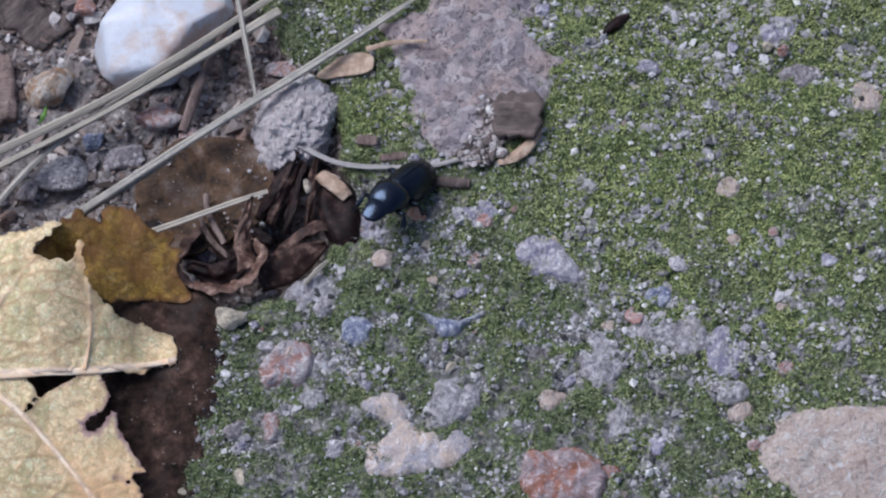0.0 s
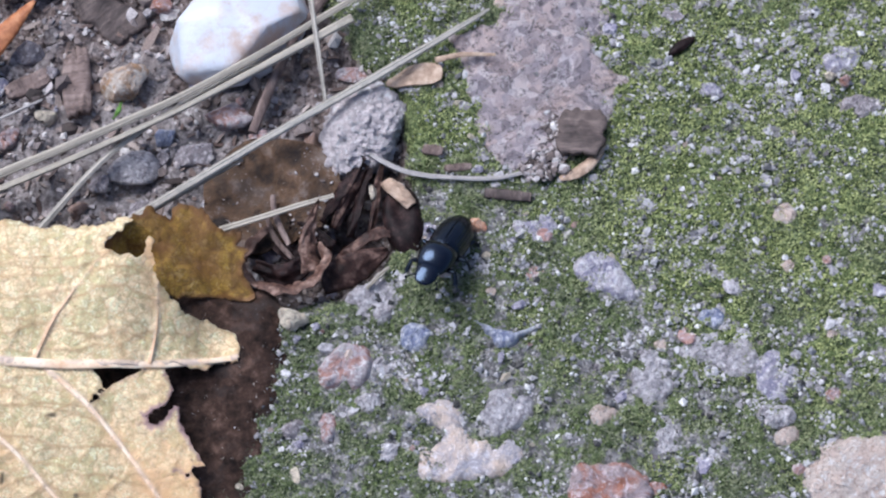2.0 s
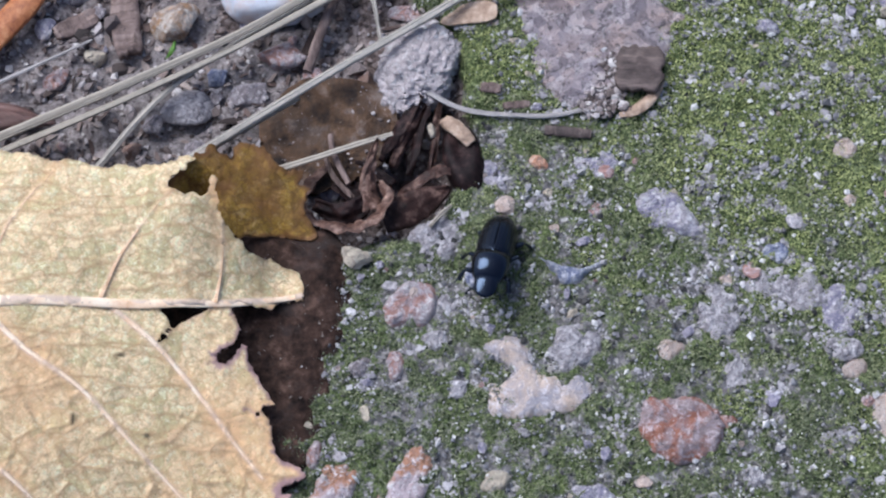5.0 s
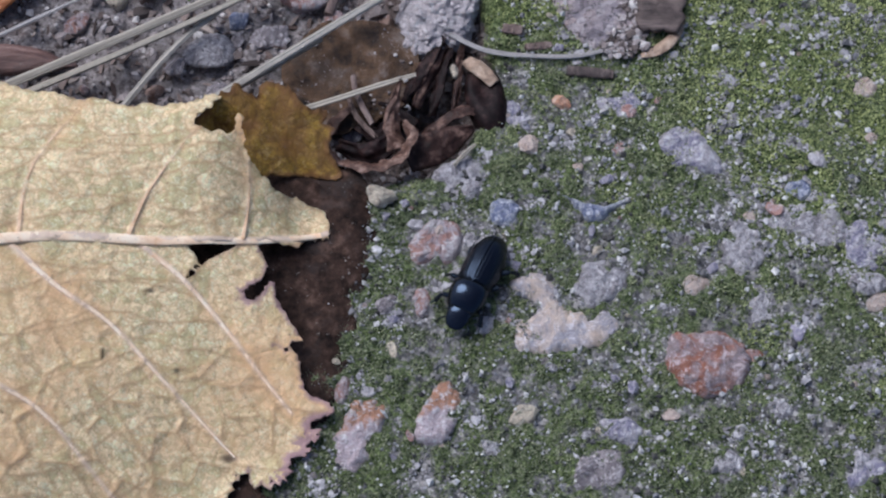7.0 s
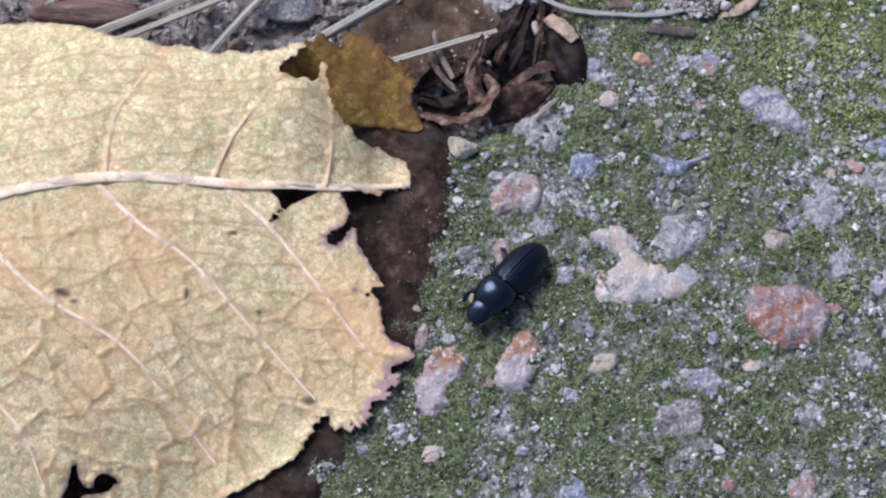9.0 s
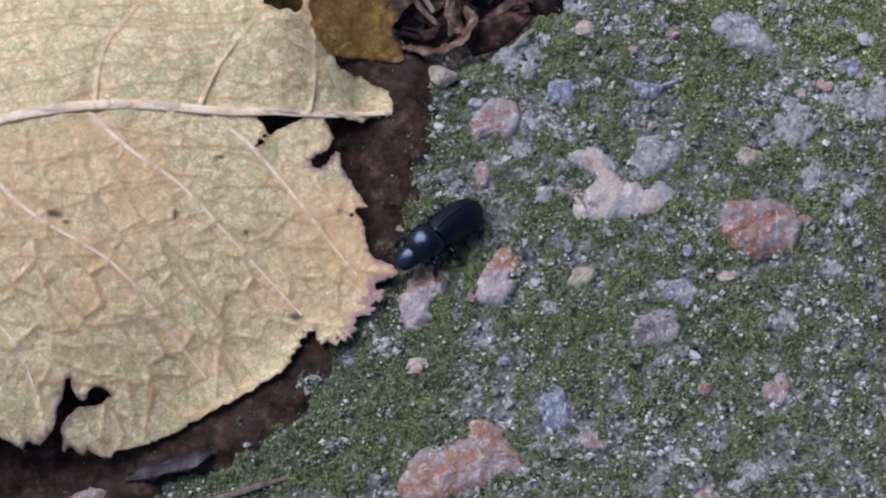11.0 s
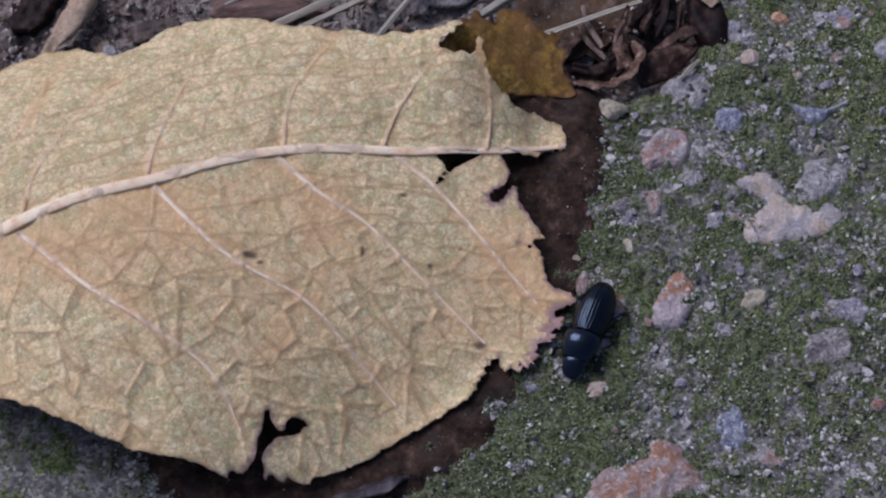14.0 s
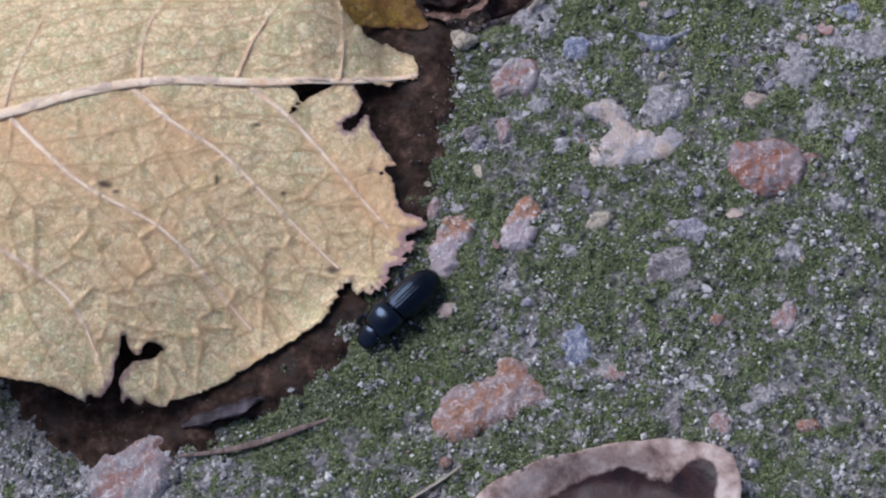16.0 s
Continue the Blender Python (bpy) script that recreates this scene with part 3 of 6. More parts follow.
def step01(v):
    v = np.clip(v, 0, 1)
    return v * v * (3 - 2 * v)


def soil_at(x, y):
    q = np.stack([np.ravel(x), np.ravel(y)], -1)
    d = signed(q, SOIL) + 1.2 * fbm(q[:, 0], q[:, 1], 5, 3, 3)
    return step01(0.5 - d / 4.0).reshape(np.shape(x))


LEAF_SIDE = [(-32, 20), (-33, 10), (-34.5, -4), (-38, -19), (-50, -37), (-62, -44)]


def moss_at(x, y):
    rim = np.exp(-(line_distance(np.stack([np.ravel(x), np.ravel(y)], -1), LEAF_SIDE)[0] / 5.0) ** 2).reshape(np.shape(x))
    m = 0.595 + 0.3 * rim + 0.19 * fbm(x, y, 12, 3, 11) + 0.68 * fbm(x, y, 2.2, 4, 12) + 0.24 * step01((x + y - 5) / 60) - 0.2 * bump_at(x, y, -24, 20, 9)
    # last term: extra moss at lower left, darkening it for the leaf's shade
    m = m + 0.5 * bump_at(x, y, -12, 55, 4.5) + 0.14 * bump_at(x, y, 35, 45, 26) - 0.42 * bump_at(x, y, -98, -48, 20) - 0.15 * bump_at(x, y, 22, 8, 9) + 0.05 * step01((-x + 5) / 30) * step01((-y + 5) / 25)
    return np.clip(m, 0, 1)


def ground_height(x, y, soil, moss):
    slab = 0.30 * fbm(x, y, 9, 3, 21) + 0.55 * fbm(x, y, 2.4, 3, 22) + 0.45 * fbm(x, y, 1.1, 2, 23) + 0.7 * (moss - 0.5)
    depth = -1.8 - 2.4 * bump_at(x, y, -25, 42, 16) - 1.0 * bump_at(x, y, -50, 45, 20) - 4.0 * bump_at(x, y, -29, 35, 6) - 1.5 * bump_at(x, y, -22, 41, 4)
    earth = depth + 1.7 * fbm(x, y, 8, 3, 31) + 1.5 * fbm(x, y, 2.6, 3, 32)
    return slab * (1 - soil) + earth * soil


GX0, GX1, GY0, GY1, GS = -165.0, 95.0, -85.0, 125.0, 0.55
gnx, gny = int((GX1 - GX0) / GS) + 1, int((GY1 - GY0) / GS) + 1
ggx, ggy = np.meshgrid(GX0 + GS * np.arange(gnx), GY0 + GS * np.arange(gny), indexing="ij")
g_soil = soil_at(ggx, ggy)
g_moss = moss_at(ggx, ggy)
g_z = ground_height(ggx, ggy, g_soil, g_moss)


def on_grid(field, x, y):
    u, v = np.clip((np.asarray(x) - GX0) / GS, 0, gnx - 1.001), np.clip((np.asarray(y) - GY0) / GS, 0, gny - 1.001)
    i, j = u.astype(int), v.astype(int)
    u, v = u - i, v - j
    return field[i, j] * (1 - u) * (1 - v) + field[i + 1, j] * u * (1 - v) + field[i, j + 1] * (1 - u) * v + field[i + 1, j + 1] * u * v


def floor_z(x, y):
    return float(on_grid(g_z, x, y))


def build_ground():
    v = np.column_stack([ggx.ravel(), ggy.ravel(), g_z.ravel()])
    f = grid_faces(gnx, gny)
    rim = [i * gny for i in range(gnx)] + [(gnx - 1) * gny + j for j in range(1, gny)] + [i * gny + gny - 1 for i in range(gnx - 2, -1, -1)] + [j for j in range(gny - 2, 0, -1)]
    centre = np.array([(GX0 + GX1) / 2, (GY0 + GY1) / 2])
    rings, faces, last = [v], [f], np.array(rim)
    count, soil, moss = len(v), [g_soil.ravel()], [g_moss.ravel()]
    for far in (1.03, 1.6, 4, 20, 400, 8000):
        q = centre + (v[rim, :2] - centre) * far
        rings.append(np.column_stack([q, v[rim, 2] * (1 if far < 3 else 0)]))
        now = count + np.arange(len(rim))
        faces.append(np.stack([last, np.roll(last, -1), np.roll(now, -1), now], -1))
        near = 1.0 if far < 1.5 else 0.0
        soil.append(g_soil.ravel()[rim] * (1.0 if far < 3 else 0.0))
        moss.append(0.58 + (g_moss.ravel()[rim] - 0.58) * near)
        count, last = count + len(rim), now
    ob = part("ground", np.vstack(rings), np.vstack(faces), M_GROUND, None, "", True, {"soil": np.concatenate(soil), "moss": np.concatenate(moss), "mud": bump_at(*np.vstack(rings)[:, :2].T, -74, 44, 13) + bump_at(*np.vstack(rings)[:, :2].T, -48, 48, 9)})
    return tagged(ob, "weathered concrete slab with green moss beside a hollow of dark soil", "ground", kind="structure")


ground = build_ground()


# ---- stones set in the slab ----
def set_stone(lobes, height, material, label, seed, sink=0.35, melt=1.2, rough=0.7):
    """A stone bedded in the cement: ellipses (x, y, rx, ry, turn) melted into one low dome."""
    ring = spline(lobes, 5, True) if len(lobes[0]) == 2 else None
    if ring is None:
        cx, cy = lobes[0][:2]
        reach = max(max(rx, ry) for _, _, rx, ry, _ in lobes)
        low = np.min([(x - max(rx, ry), y - max(rx, ry)) for x, y, rx, ry, _ in lobes], axis=0)
        high = np.max([(x + max(rx, ry), y + max(rx, ry)) for x, y, rx, ry, _ in lobes], axis=0)
    else:
        (cx, cy), low, high = ring.mean(0), ring.min(0), ring.max(0)
        reach = float((high - low).min()) * 0.4
    z0 = floor_z(cx, cy)

    def shape(q):
        fray = rough * fbm(q[:, 0], q[:, 1], 1.8 + reach * 0.3, 4, seed) + 0.4 * min(1, 0.3 * reach) * fbm(q[:, 0], q[:, 1], 1.1, 3, seed + 3)
        if ring is not None:
            return signed(q, ring) + fray
        acc = 0
        for x, y, rx, ry, turn in lobes:
            c, s = math.cos(radians(turn)), math.sin(radians(turn))
            dx, dy = q[:, 0] - x, q[:, 1] - y
            u, v = (dx * c + dy * s) / rx, (dy * c - dx * s) / ry
            r = np.sqrt(u * u + v * v) + 1e-6
            acc = acc + np.exp(-((r - 1) * min(rx, ry)) / melt)
        return -melt * np.log(acc + 1e-12) + fray

    def lie(q):
        d = np.maximum(-shape(q), 0)
        edge = max(1.0, reach * 0.4)
        return z0 - sink + (0.62 * height + sink) * np.clip(1 - (1 - np.clip(d / edge, 0, 1)) ** 2, 0, 1) ** 0.75 + 0.5 * fbm(q[:, 0], q[:, 1], 1.6, 3, seed + 5) * np.clip(d, 0, 1) + 0.3 * height * fbm(q[:, 0], q[:, 1], 3, 2, seed + 9)

    pad = 1.5
    box = (*(low - pad), *(high + pad))
    verts, faces, q = sheet(shape, lie, box, max(0.28, (box[2] - box[0]) / 46), 0.6)
    rim = np.exp(np.minimum(shape(q), 0) / (0.35 + 0.06 * reach))
    verts -= (cx, cy, z0)
    ob = part("stone", verts, faces, material, ground, label, values={"rim": 0.45 * rim})
    ob.location = (cx * MM, cy * MM, z0 * MM)
    return ob


for lobes, h, m, label in (
    ([(-14.1, 7.6), (-11.7, 8.6), (-8.6, 8.1), (-7.4, 6.2), (-7.2, 4.2), (-5.6, 2.6), (-3.2, 2.6), (-1.1, 3.3), (0.6, 1.6), (0.0, -1.7), (-3.5, -3.5), (-7.0, -3.9), (-10.5, -4.0), (-13.5, -2.7), (-14.2, 0.6), (-13.1, 2.4), (-10.6, 2.9), (-10.9, 4.6), (-13.6, 5.7)], 1.0, M_BOOT, "pale beige stone shaped like a boot"),
    ([(-28.8, 12.5), (-28.0, 14.6), (-26.6, 15.9), (-24.1, 17.6), (-21.2, 17.2), (-20.3, 13.6), (-22.0, 10.6), (-24.6, 10.8), (-27.2, 10.1)], 1.7, M_PINK, "rounded pinkish stone in moss"),
    ([(-14.6, 18.1, 2.4, 2.3, 0)], 1.0, M_BLUE, "smooth blue-grey stone in moss"),
    ([(-6.8, 21.1), (-4.6, 20.4), (-2.6, 19.3), (-0.4, 19.0), (1.6, 19.4), (3.4, 20.3), (3.2, 18.9), (1.4, 18.1), (-0.2, 16.6), (-1.8, 15.9), (-3.2, 17.0), (-3.8, 18.4), (-5.6, 19.6)], 1.7, M_BLUE, "slim blue-grey stone with pointed ends"),
    ([(11.6, 28.0, 3.2, 3.4, 15), (14.8, 25.6, 2.6, 1.3, -35)], 0.8, M_LAVENDER, "lavender grey stone in moss"),
    ([(-1.2, 6.8, 4.0, 3.3, 20)], 0.8, M_PALE, "crusty pale stone in moss"),
    ([(11.7, 5.9, 2.2, 1.7, 25)], 0.9, M_BEIGE, "small tan stone in the slab"),
    ([(12.2, -5.4, 6.2, 4.8, -12)], 2.2, M_RED, "large rusty red stone"),
    ([(18.6, -5.0, 2.0, 1.3, 20)], 0.9, M_RED, "small rusty stone chip"),
    ([(-26.5, 4.6, 1.5, 2.5, 5)], 0.9, M_PINK, "small upright oval pinkish stone"),
    ([(-24.0, -10.8, 2.4, 3.6, -20), (-25.6, -14.6, 1.8, 1.8, 0)], 1.2, M_TWOTONE, "oval orange and grey stone"),
    ([(-34.4, -12.6, 2.9, 3.2, -30), (-36.8, -17.0, 3.0, 3.0, 10)], 1.4, M_TWOTONE, "two-toned orange and white stone"),
    ([(-37.9, -8.2, 1.4, 2.5, -15)], 0.9, M_PINK, "small buff stone beside the leaf"),
    ([(0.1, -14.9, 3.4, 2.4, -18)], 1.0, M_LAVENDER, "oval lavender stone in moss"),
    ([(-2.9, -21.0, 3.7, 3.4, 0)], 1.2, M_GREY, "dark grey stone in moss"),
    ([(-17.3, -32.0, 2.6, 4.2, -8)], 0.9, M_BLUE, "angular blue-grey stone in moss"),
    ([(-30.6, -40.0, 6.4, 4.2, 18), (-35.6, -43.2, 3.0, 2.6, 0), (-25.0, -40.2, 2.6, 1.8, -10), (-27.5, -36.6, 2.2, 2.4, 0)], 1.3, M_ORANGE, "broad rough orange and pink stone"),
    ([(12.9, -30.5, 2.4, 2.6, 0)], 1.0, M_PINK, "dusty pink stone in moss"),
    ([(-12.0, -37.6, 2.1, 1.6, 25)], 0.7, M_PINK, "small brownish pink stone"),
    ([(3.2, -30.4, 1.0, 0.9, 0)], 0.6, M_RED, "tiny red stone in moss"),
    ([(2.4, -46.2, 1.8, 2.1, 0)], 0.8, M_PINK, "small tan pink stone"),
    ([(14.0, -47.4, 2.1, 1.2, -8)], 0.9, M_ORANGE, "smooth oval orange stone"),
    ([(-4.0, -44.8, 1.2, 1.9, 0)], 0.7, M_GREY, "small purplish grey stone"),
    ([(-18.4, 14.4, 2.3, 2.0, 0)], 0.6, M_PALE, "pale crusty stone chip"),
    ([(-21.0, 8.2, 2.2, 1.7, -20)], 0.6, M_PALE, "pale grey stone chip"),
    ([(-31.5, 4.2, 1.8, 1.3, 40)], 0.6, M_GREY, "small grey stone by the dark leaf"),
    ([(19.6, 14.6, 2.6, 2.8, 10), (18.9, 10.6, 2.6, 3.2, 0)], 0.35, M_PALE, "crusty pale stone patch in the moss"),
    ([(26.0, 16.0, 3.0, 1.8, 10), (30.6, 15.4, 2.8, 2.2, 0), (31.6, 12.8, 2.0, 1.4, 30)], 0.35, M_PALE, "wide pale crust on the slab"),
    ([(36.2, 13.4, 3.0, 2.2, -20), (35.4, 9.6, 2.0, 2.2, 0)], 0.4, M_LAVENDER, "rounded lavender stone beside the crust"),
    ([(20.6, 3.6, 2.6, 3.6, 15), (23.0, 0.6, 2.2, 1.6, 0)], 0.3, M_PALE, "pale lavender crust over cement"),
    ([(35.8, 5.4, 2.6, 1.8, 0)], 0.3, M_PALE, "thin pale crust on the slab"),
    ([(53.0, -5.6, 13.5, 7.6, -6), (44.5, -2.6, 5.0, 4.5, 30)], 2.0, M_BEIGE, "large pale pinkish stone"),
    ([(2.6, 34.6, 3.2, 2.6, 10)], 0.6, M_LAVENDER, "speckled grey stone in moss"),
    ([(27.5, 20.7, 2.1, 1.7, 0)], 0.6, M_BLUE, "small slate blue stone"),
    ([(38.9, 37.0, 2.4, 1.8, -35)], 0.8, M_BEIGE, "small beige stone in the moss"),
    ([(43.8, 8.8, 2.1, 1.6, 15)], 0.8, M_PINK, "small brown stone in moss"),
    ([(37.2, 2.6, 1.7, 1.6, 0)], 0.8, M_BEIGE, "small buff stone in moss"),
    ([(-21.4, 23.0, 3.8, 3.4, 30), (-18.6, 25.6, 2.0, 1.6, 0)], 0.6, M_PALE, "pale crumbling cement patch"),
    ([(-12.5, 34.0, 1.6, 2.6, 30)], 0.4, M_LAVENDER, "flat lavender stone chip"),
    ([(2.0, 28.0, 2.2, 1.4, 20)], 0.5, M_PINK, "small pinkish stone in the moss"),
    ([(51.0, 54.8, 3.8, 2.2, 5)], 0.9, M_GREY, "flat grey stone in moss"),
    ([(29.0, 57.4, 2.1, 1.4, -20)], 0.5, M_LAVENDER, "small lavender stone in moss"),
    ([(60.0, 50.0, 3.4, 3.0, 0)], 0.7, M_BEIGE, "beige stone in the moss"),
    ([(48.6, 62.0, 2.8, 2.4, 0)], 0.6, M_LAVENDER, "flat grey stone patch"),
    ([(28.5, 79.0, 4.6, 3.4, 10)], 0.6, M_LAVENDER, "wide flat lavender stone"),
    ([(27.0, 88.0, 4.2, 1.8, 8)], 0.6, M_PINK, "long pinkish stone in moss"),
    ([(45.0, 77.0, 3.6, 2.6, 0)], 0.6, M_PALE, "pale crusty stone patch"),
    ([(-83.5, -48.5, 6.5, 6.0, 20), (-80.5, -44.2, 3.4, 3.4, 0)], 2.2, M_PINK, "large pinkish tan stone"),
    ([(10.0, 82.0, 2.8, 2.2, 0)], 0.6, M_LAVENDER, "small pale lavender stone"),
    ([(-8.0, 78.2, 2.0, 1.4, 10)], 0.8, M_BEIGE, "small cream stone on soil"),
    ([(33.0, -22.0, 3.0, 2.2, 20)], 0.8, M_LAVENDER, "grey stone in the moss"),
    ([(22.0, -12.5, 2.0, 1.6, 0)], 0.6, M_PALE, "small pale stone chip"),
    ([(8.5, -42.5, 3.2, 2.4, 30)], 0.5, M_PALE, "pale lichen-crusted stone patch"),
    ([(14.5, -20.0, 2.4, 1.8, -20)], 0.6, M_PALE, "pale stone chip in the moss"),
    ([(-12.5, -12.5, 2.2, 1.5, 30)], 0.9, M_CREAM, "small cream cement patch"),
    ([(-18.0, -17.0, 2.0, 1.2, -30)], 0.5, M_PALE, "small crusty cement patch"),
):
    set_stone(lobes, h, m, label, int(abs(lobes[0][0]) * 7 + abs(lobes[0][1]) * 3), rough=0.6 if len(lobes[0]) == 2 else min(1.1, 0.38 * min(min(p[2], p[3]) for p in lobes)))

# the big granite stone by the hollow
set_stone([(-10.7, 68.0), (-9.4, 65.0), (-8.1, 61.0), (-6.8, 55.1), (-5.1, 50.2), (-3.0, 45.4), (0.3, 43.4), (4.5, 43.3), (8.7, 46.1), (13.0, 51.7), (14.6, 54.5), (16.6, 57.6), (17.2, 60.4), (13.8, 63.2), (12.6, 66.3), (14.2, 70.0), (13.2, 74.0), (10.4, 76.5), (5.9, 77.7), (-1.1, 74.9), (-2.9, 71.3), (-7.2, 69.5)], 0.95, M_GRANITE, "large pinkish grey granite stone", 77, rough=1.5)


# ---- small gravel, sand grains, moss ----
def scatter(count, seed, keep):
    rng = np.random.RandomState(seed)
    q = np.column_stack([rng.uniform(GX0 + 8, GX1 - 8, count), rng.uniform(GY0 + 8, GY1 - 8, count)])
    return q[keep(q, rng)], rng


GRAVEL_MATS = (M_PALE, M_LAVENDER, M_BEIGE, M_GREY, M_PINK, M_CREAM, M_LAVENDER, M_PALE)


def build_gravel():
    shapes = []
    for n in range(16):
        rng = np.random.RandomState(300 + n)
        v, f = stone_shape(1.0, rng.uniform(0.6, 0.95), rng.uniform(0.35, 0.55), 500 + n, 0.5, 0.9, 2)
        shapes.append(mesh_data("gravel", v, f, GRAVEL_MATS[n % len(GRAVEL_MATS)], False))
    q, rng = scatter(1500, 5, lambda q, r: (on_grid(g_soil, q[:, 0], q[:, 1]) < 0.1) & (q[:, 0] > -60) & (q[:, 0] < 62) & (q[:, 1] > -60) & (q[:, 1] < 95))
    for n, (x, y) in enumerate(q[:290]):
        ob = new("gravel", shapes[rng.randint(16)])
        ob.parent = ground
        r = min(0.5 + rng.exponential(0.42), 2.0)
        ob.location = (x * MM, y * MM, (floor_z(x, y) + 0.02 * r) * MM)
        ob.rotation_euler = (rng.uniform(-0.3, 0.3), rng.uniform(-0.3, 0.3), rng.uniform(0, 6.28))
        ob.scale = (r, r * rng.uniform(0.8, 1.2), r)


def many(q, size, seed, jitter=0.3, lift=0.1, flat=0.7, levels=1):
    """Many small lumps as one vertex and face array."""
    rng = np.random.RandomState(seed)
    base, faces = BALLS[levels]
    n, m = len(q), len(base)
    ang = rng.uniform(0, 6.283, n)
    c, s = np.cos(ang)[:, None], np.sin(ang)[:, None]
    v = base[None] * (1 + jitter * rng.uniform(-1, 1, (n, m, 1)))
    sx, sy, sz = size * rng.uniform(0.7, 1.3, n), size * rng.uniform(0.6, 1.1, n), size * flat * rng.uniform(0.6, 1.2, n)
    x, y, z = v[..., 0] * sx[:, None], v[..., 1] * sy[:, None], v[..., 2] * sz[:, None]
    tilt = rng.uniform(-0.6, 0.6, n)[:, None]
    x, z = x * np.cos(tilt) - z * np.sin(tilt), x * np.sin(tilt) + z * np.cos(tilt)
    zz = on_grid(g_z, q[:, 0], q[:, 1]) + lift * size
    verts = np.stack([x * c - y * s + q[:, :1], x * s + y * c + q[:, 1:2], z + zz[:, None]], -1)
    f = (np.array(faces)[None] + (np.arange(n) * m)[:, None, None]).reshape(-1, 3)
    return verts.reshape(-1, 3), f


OCTA = (np.array([(1, 0, 0), (0, 1, 0), (-1, 0, 0), (0, -1, 0), (0, 0, 1), (0, 0, -1)], float), [[0, 1, 4], [1, 2, 4], [2, 3, 4], [3, 0, 4], [1, 0, 5], [2, 1, 5], [3, 2, 5], [0, 3, 5]])
BALLS[0] = OCTA


def near_path(q):
    return (q[:, 0] > -108) & (q[:, 0] < 66) & (q[:, 1] > -66) & (q[:, 1] < 98)


def build_grit():
    def keep(q, rng):
        soil, moss = on_grid(g_soil, q[:, 0], q[:, 1]), on_grid(g_moss, q[:, 0], q[:, 1])
        clump = 0.45 + 0.8 * fbm(q[:, 0], q[:, 1], 5, 3, 71)
        clump = clump - 0.55 * np.exp(-(line_distance(q, LEAF_SIDE)[0] / 7.0) ** 2)
        return near_path(q) & (soil < 0.4) & (rng.uniform(0, 1, len(q)) < np.clip(clump + 0.5 * (0.55 - moss) + 0.12 * step01((5 - q[:, 1]) / 30), 0.16, 1))

    q, rng = scatter(135000, 6, keep)
    size = np.minimum(0.13 + rng.exponential(0.11, len(q)), 0.75)
    v, f = many(q, size, 61, 0.3, 0.35, 0.75, 0)
    # grains blown over the rim of the dark leaf
    side = spline(LEAF_SIDE, 40)
    over = side[rng.randint(len(side), size=520)] + rng.normal(0, 2.0, (520, 2)) + (-0.6, 0)
    v2, f2 = many(over, np.minimum(0.09 + rng.exponential(0.08, 520), 0.45), 63, 0.3, 0.35, 0.75, 0)
    v, f = np.vstack([v, v2 + (0, 0, 0.4)]), np.vstack([f, f2 + len(v)])
    thing("sand_grains", v, f, M_GRIT, "loose pale and dark sand grains on the slab", "sand", smooth=False, kind="stuff")
    # pale crusts of crumbled cement and lichen
    c, rng = scatter(3300, 16, lambda q, r: near_path(q) & (on_grid(g_soil, q[:, 0], q[:, 1]) < 0.2) & (r.uniform(0, 1, len(q)) < 0.2 + 0.5 * step01((q[:, 0] + q[:, 1] - 10) / 60) + 0.5 * bump_at(q[:, 0], q[:, 1], 24, 12, 8) + 0.6 * bump_at(q[:, 0], q[:, 1], -98, -48, 16)))
    q = np.vstack([p + rng.normal(0, rng.uniform(0.5, 1.6), (rng.randint(12, 56), 2)) * (1, rng.uniform(0.5, 1)) for p in c])
    size = np.minimum(0.11 + rng.exponential(0.13, len(q)), 0.8)
    v, f = many(q, size, 66, 0.5, 0.15, 0.3, 1)
    thing("cement_crust", v, f, M_CRUST, "pale lavender crusts of crumbled cement on the slab", "crust", smooth=False, kind="stuff")


def build_crumbs():
    q, rng = scatter(46000, 7, lambda q, r: (on_grid(g_soil, q[:, 0], q[:, 1]) > 0.5) & (q[:, 1] < 112) & (q[:, 0] > -140))
    size = np.minimum(0.13 + rng.exponential(0.2, len(q)), 1.6)
    v, f = many(q, size, 62, 0.45, 0.3, 0.8, 1)
    thing("soil_crumbs", v, f, M_CRUMB, "dark brown soil crumbs and grit in the hollow", "soil", smooth=False, kind="stuff")


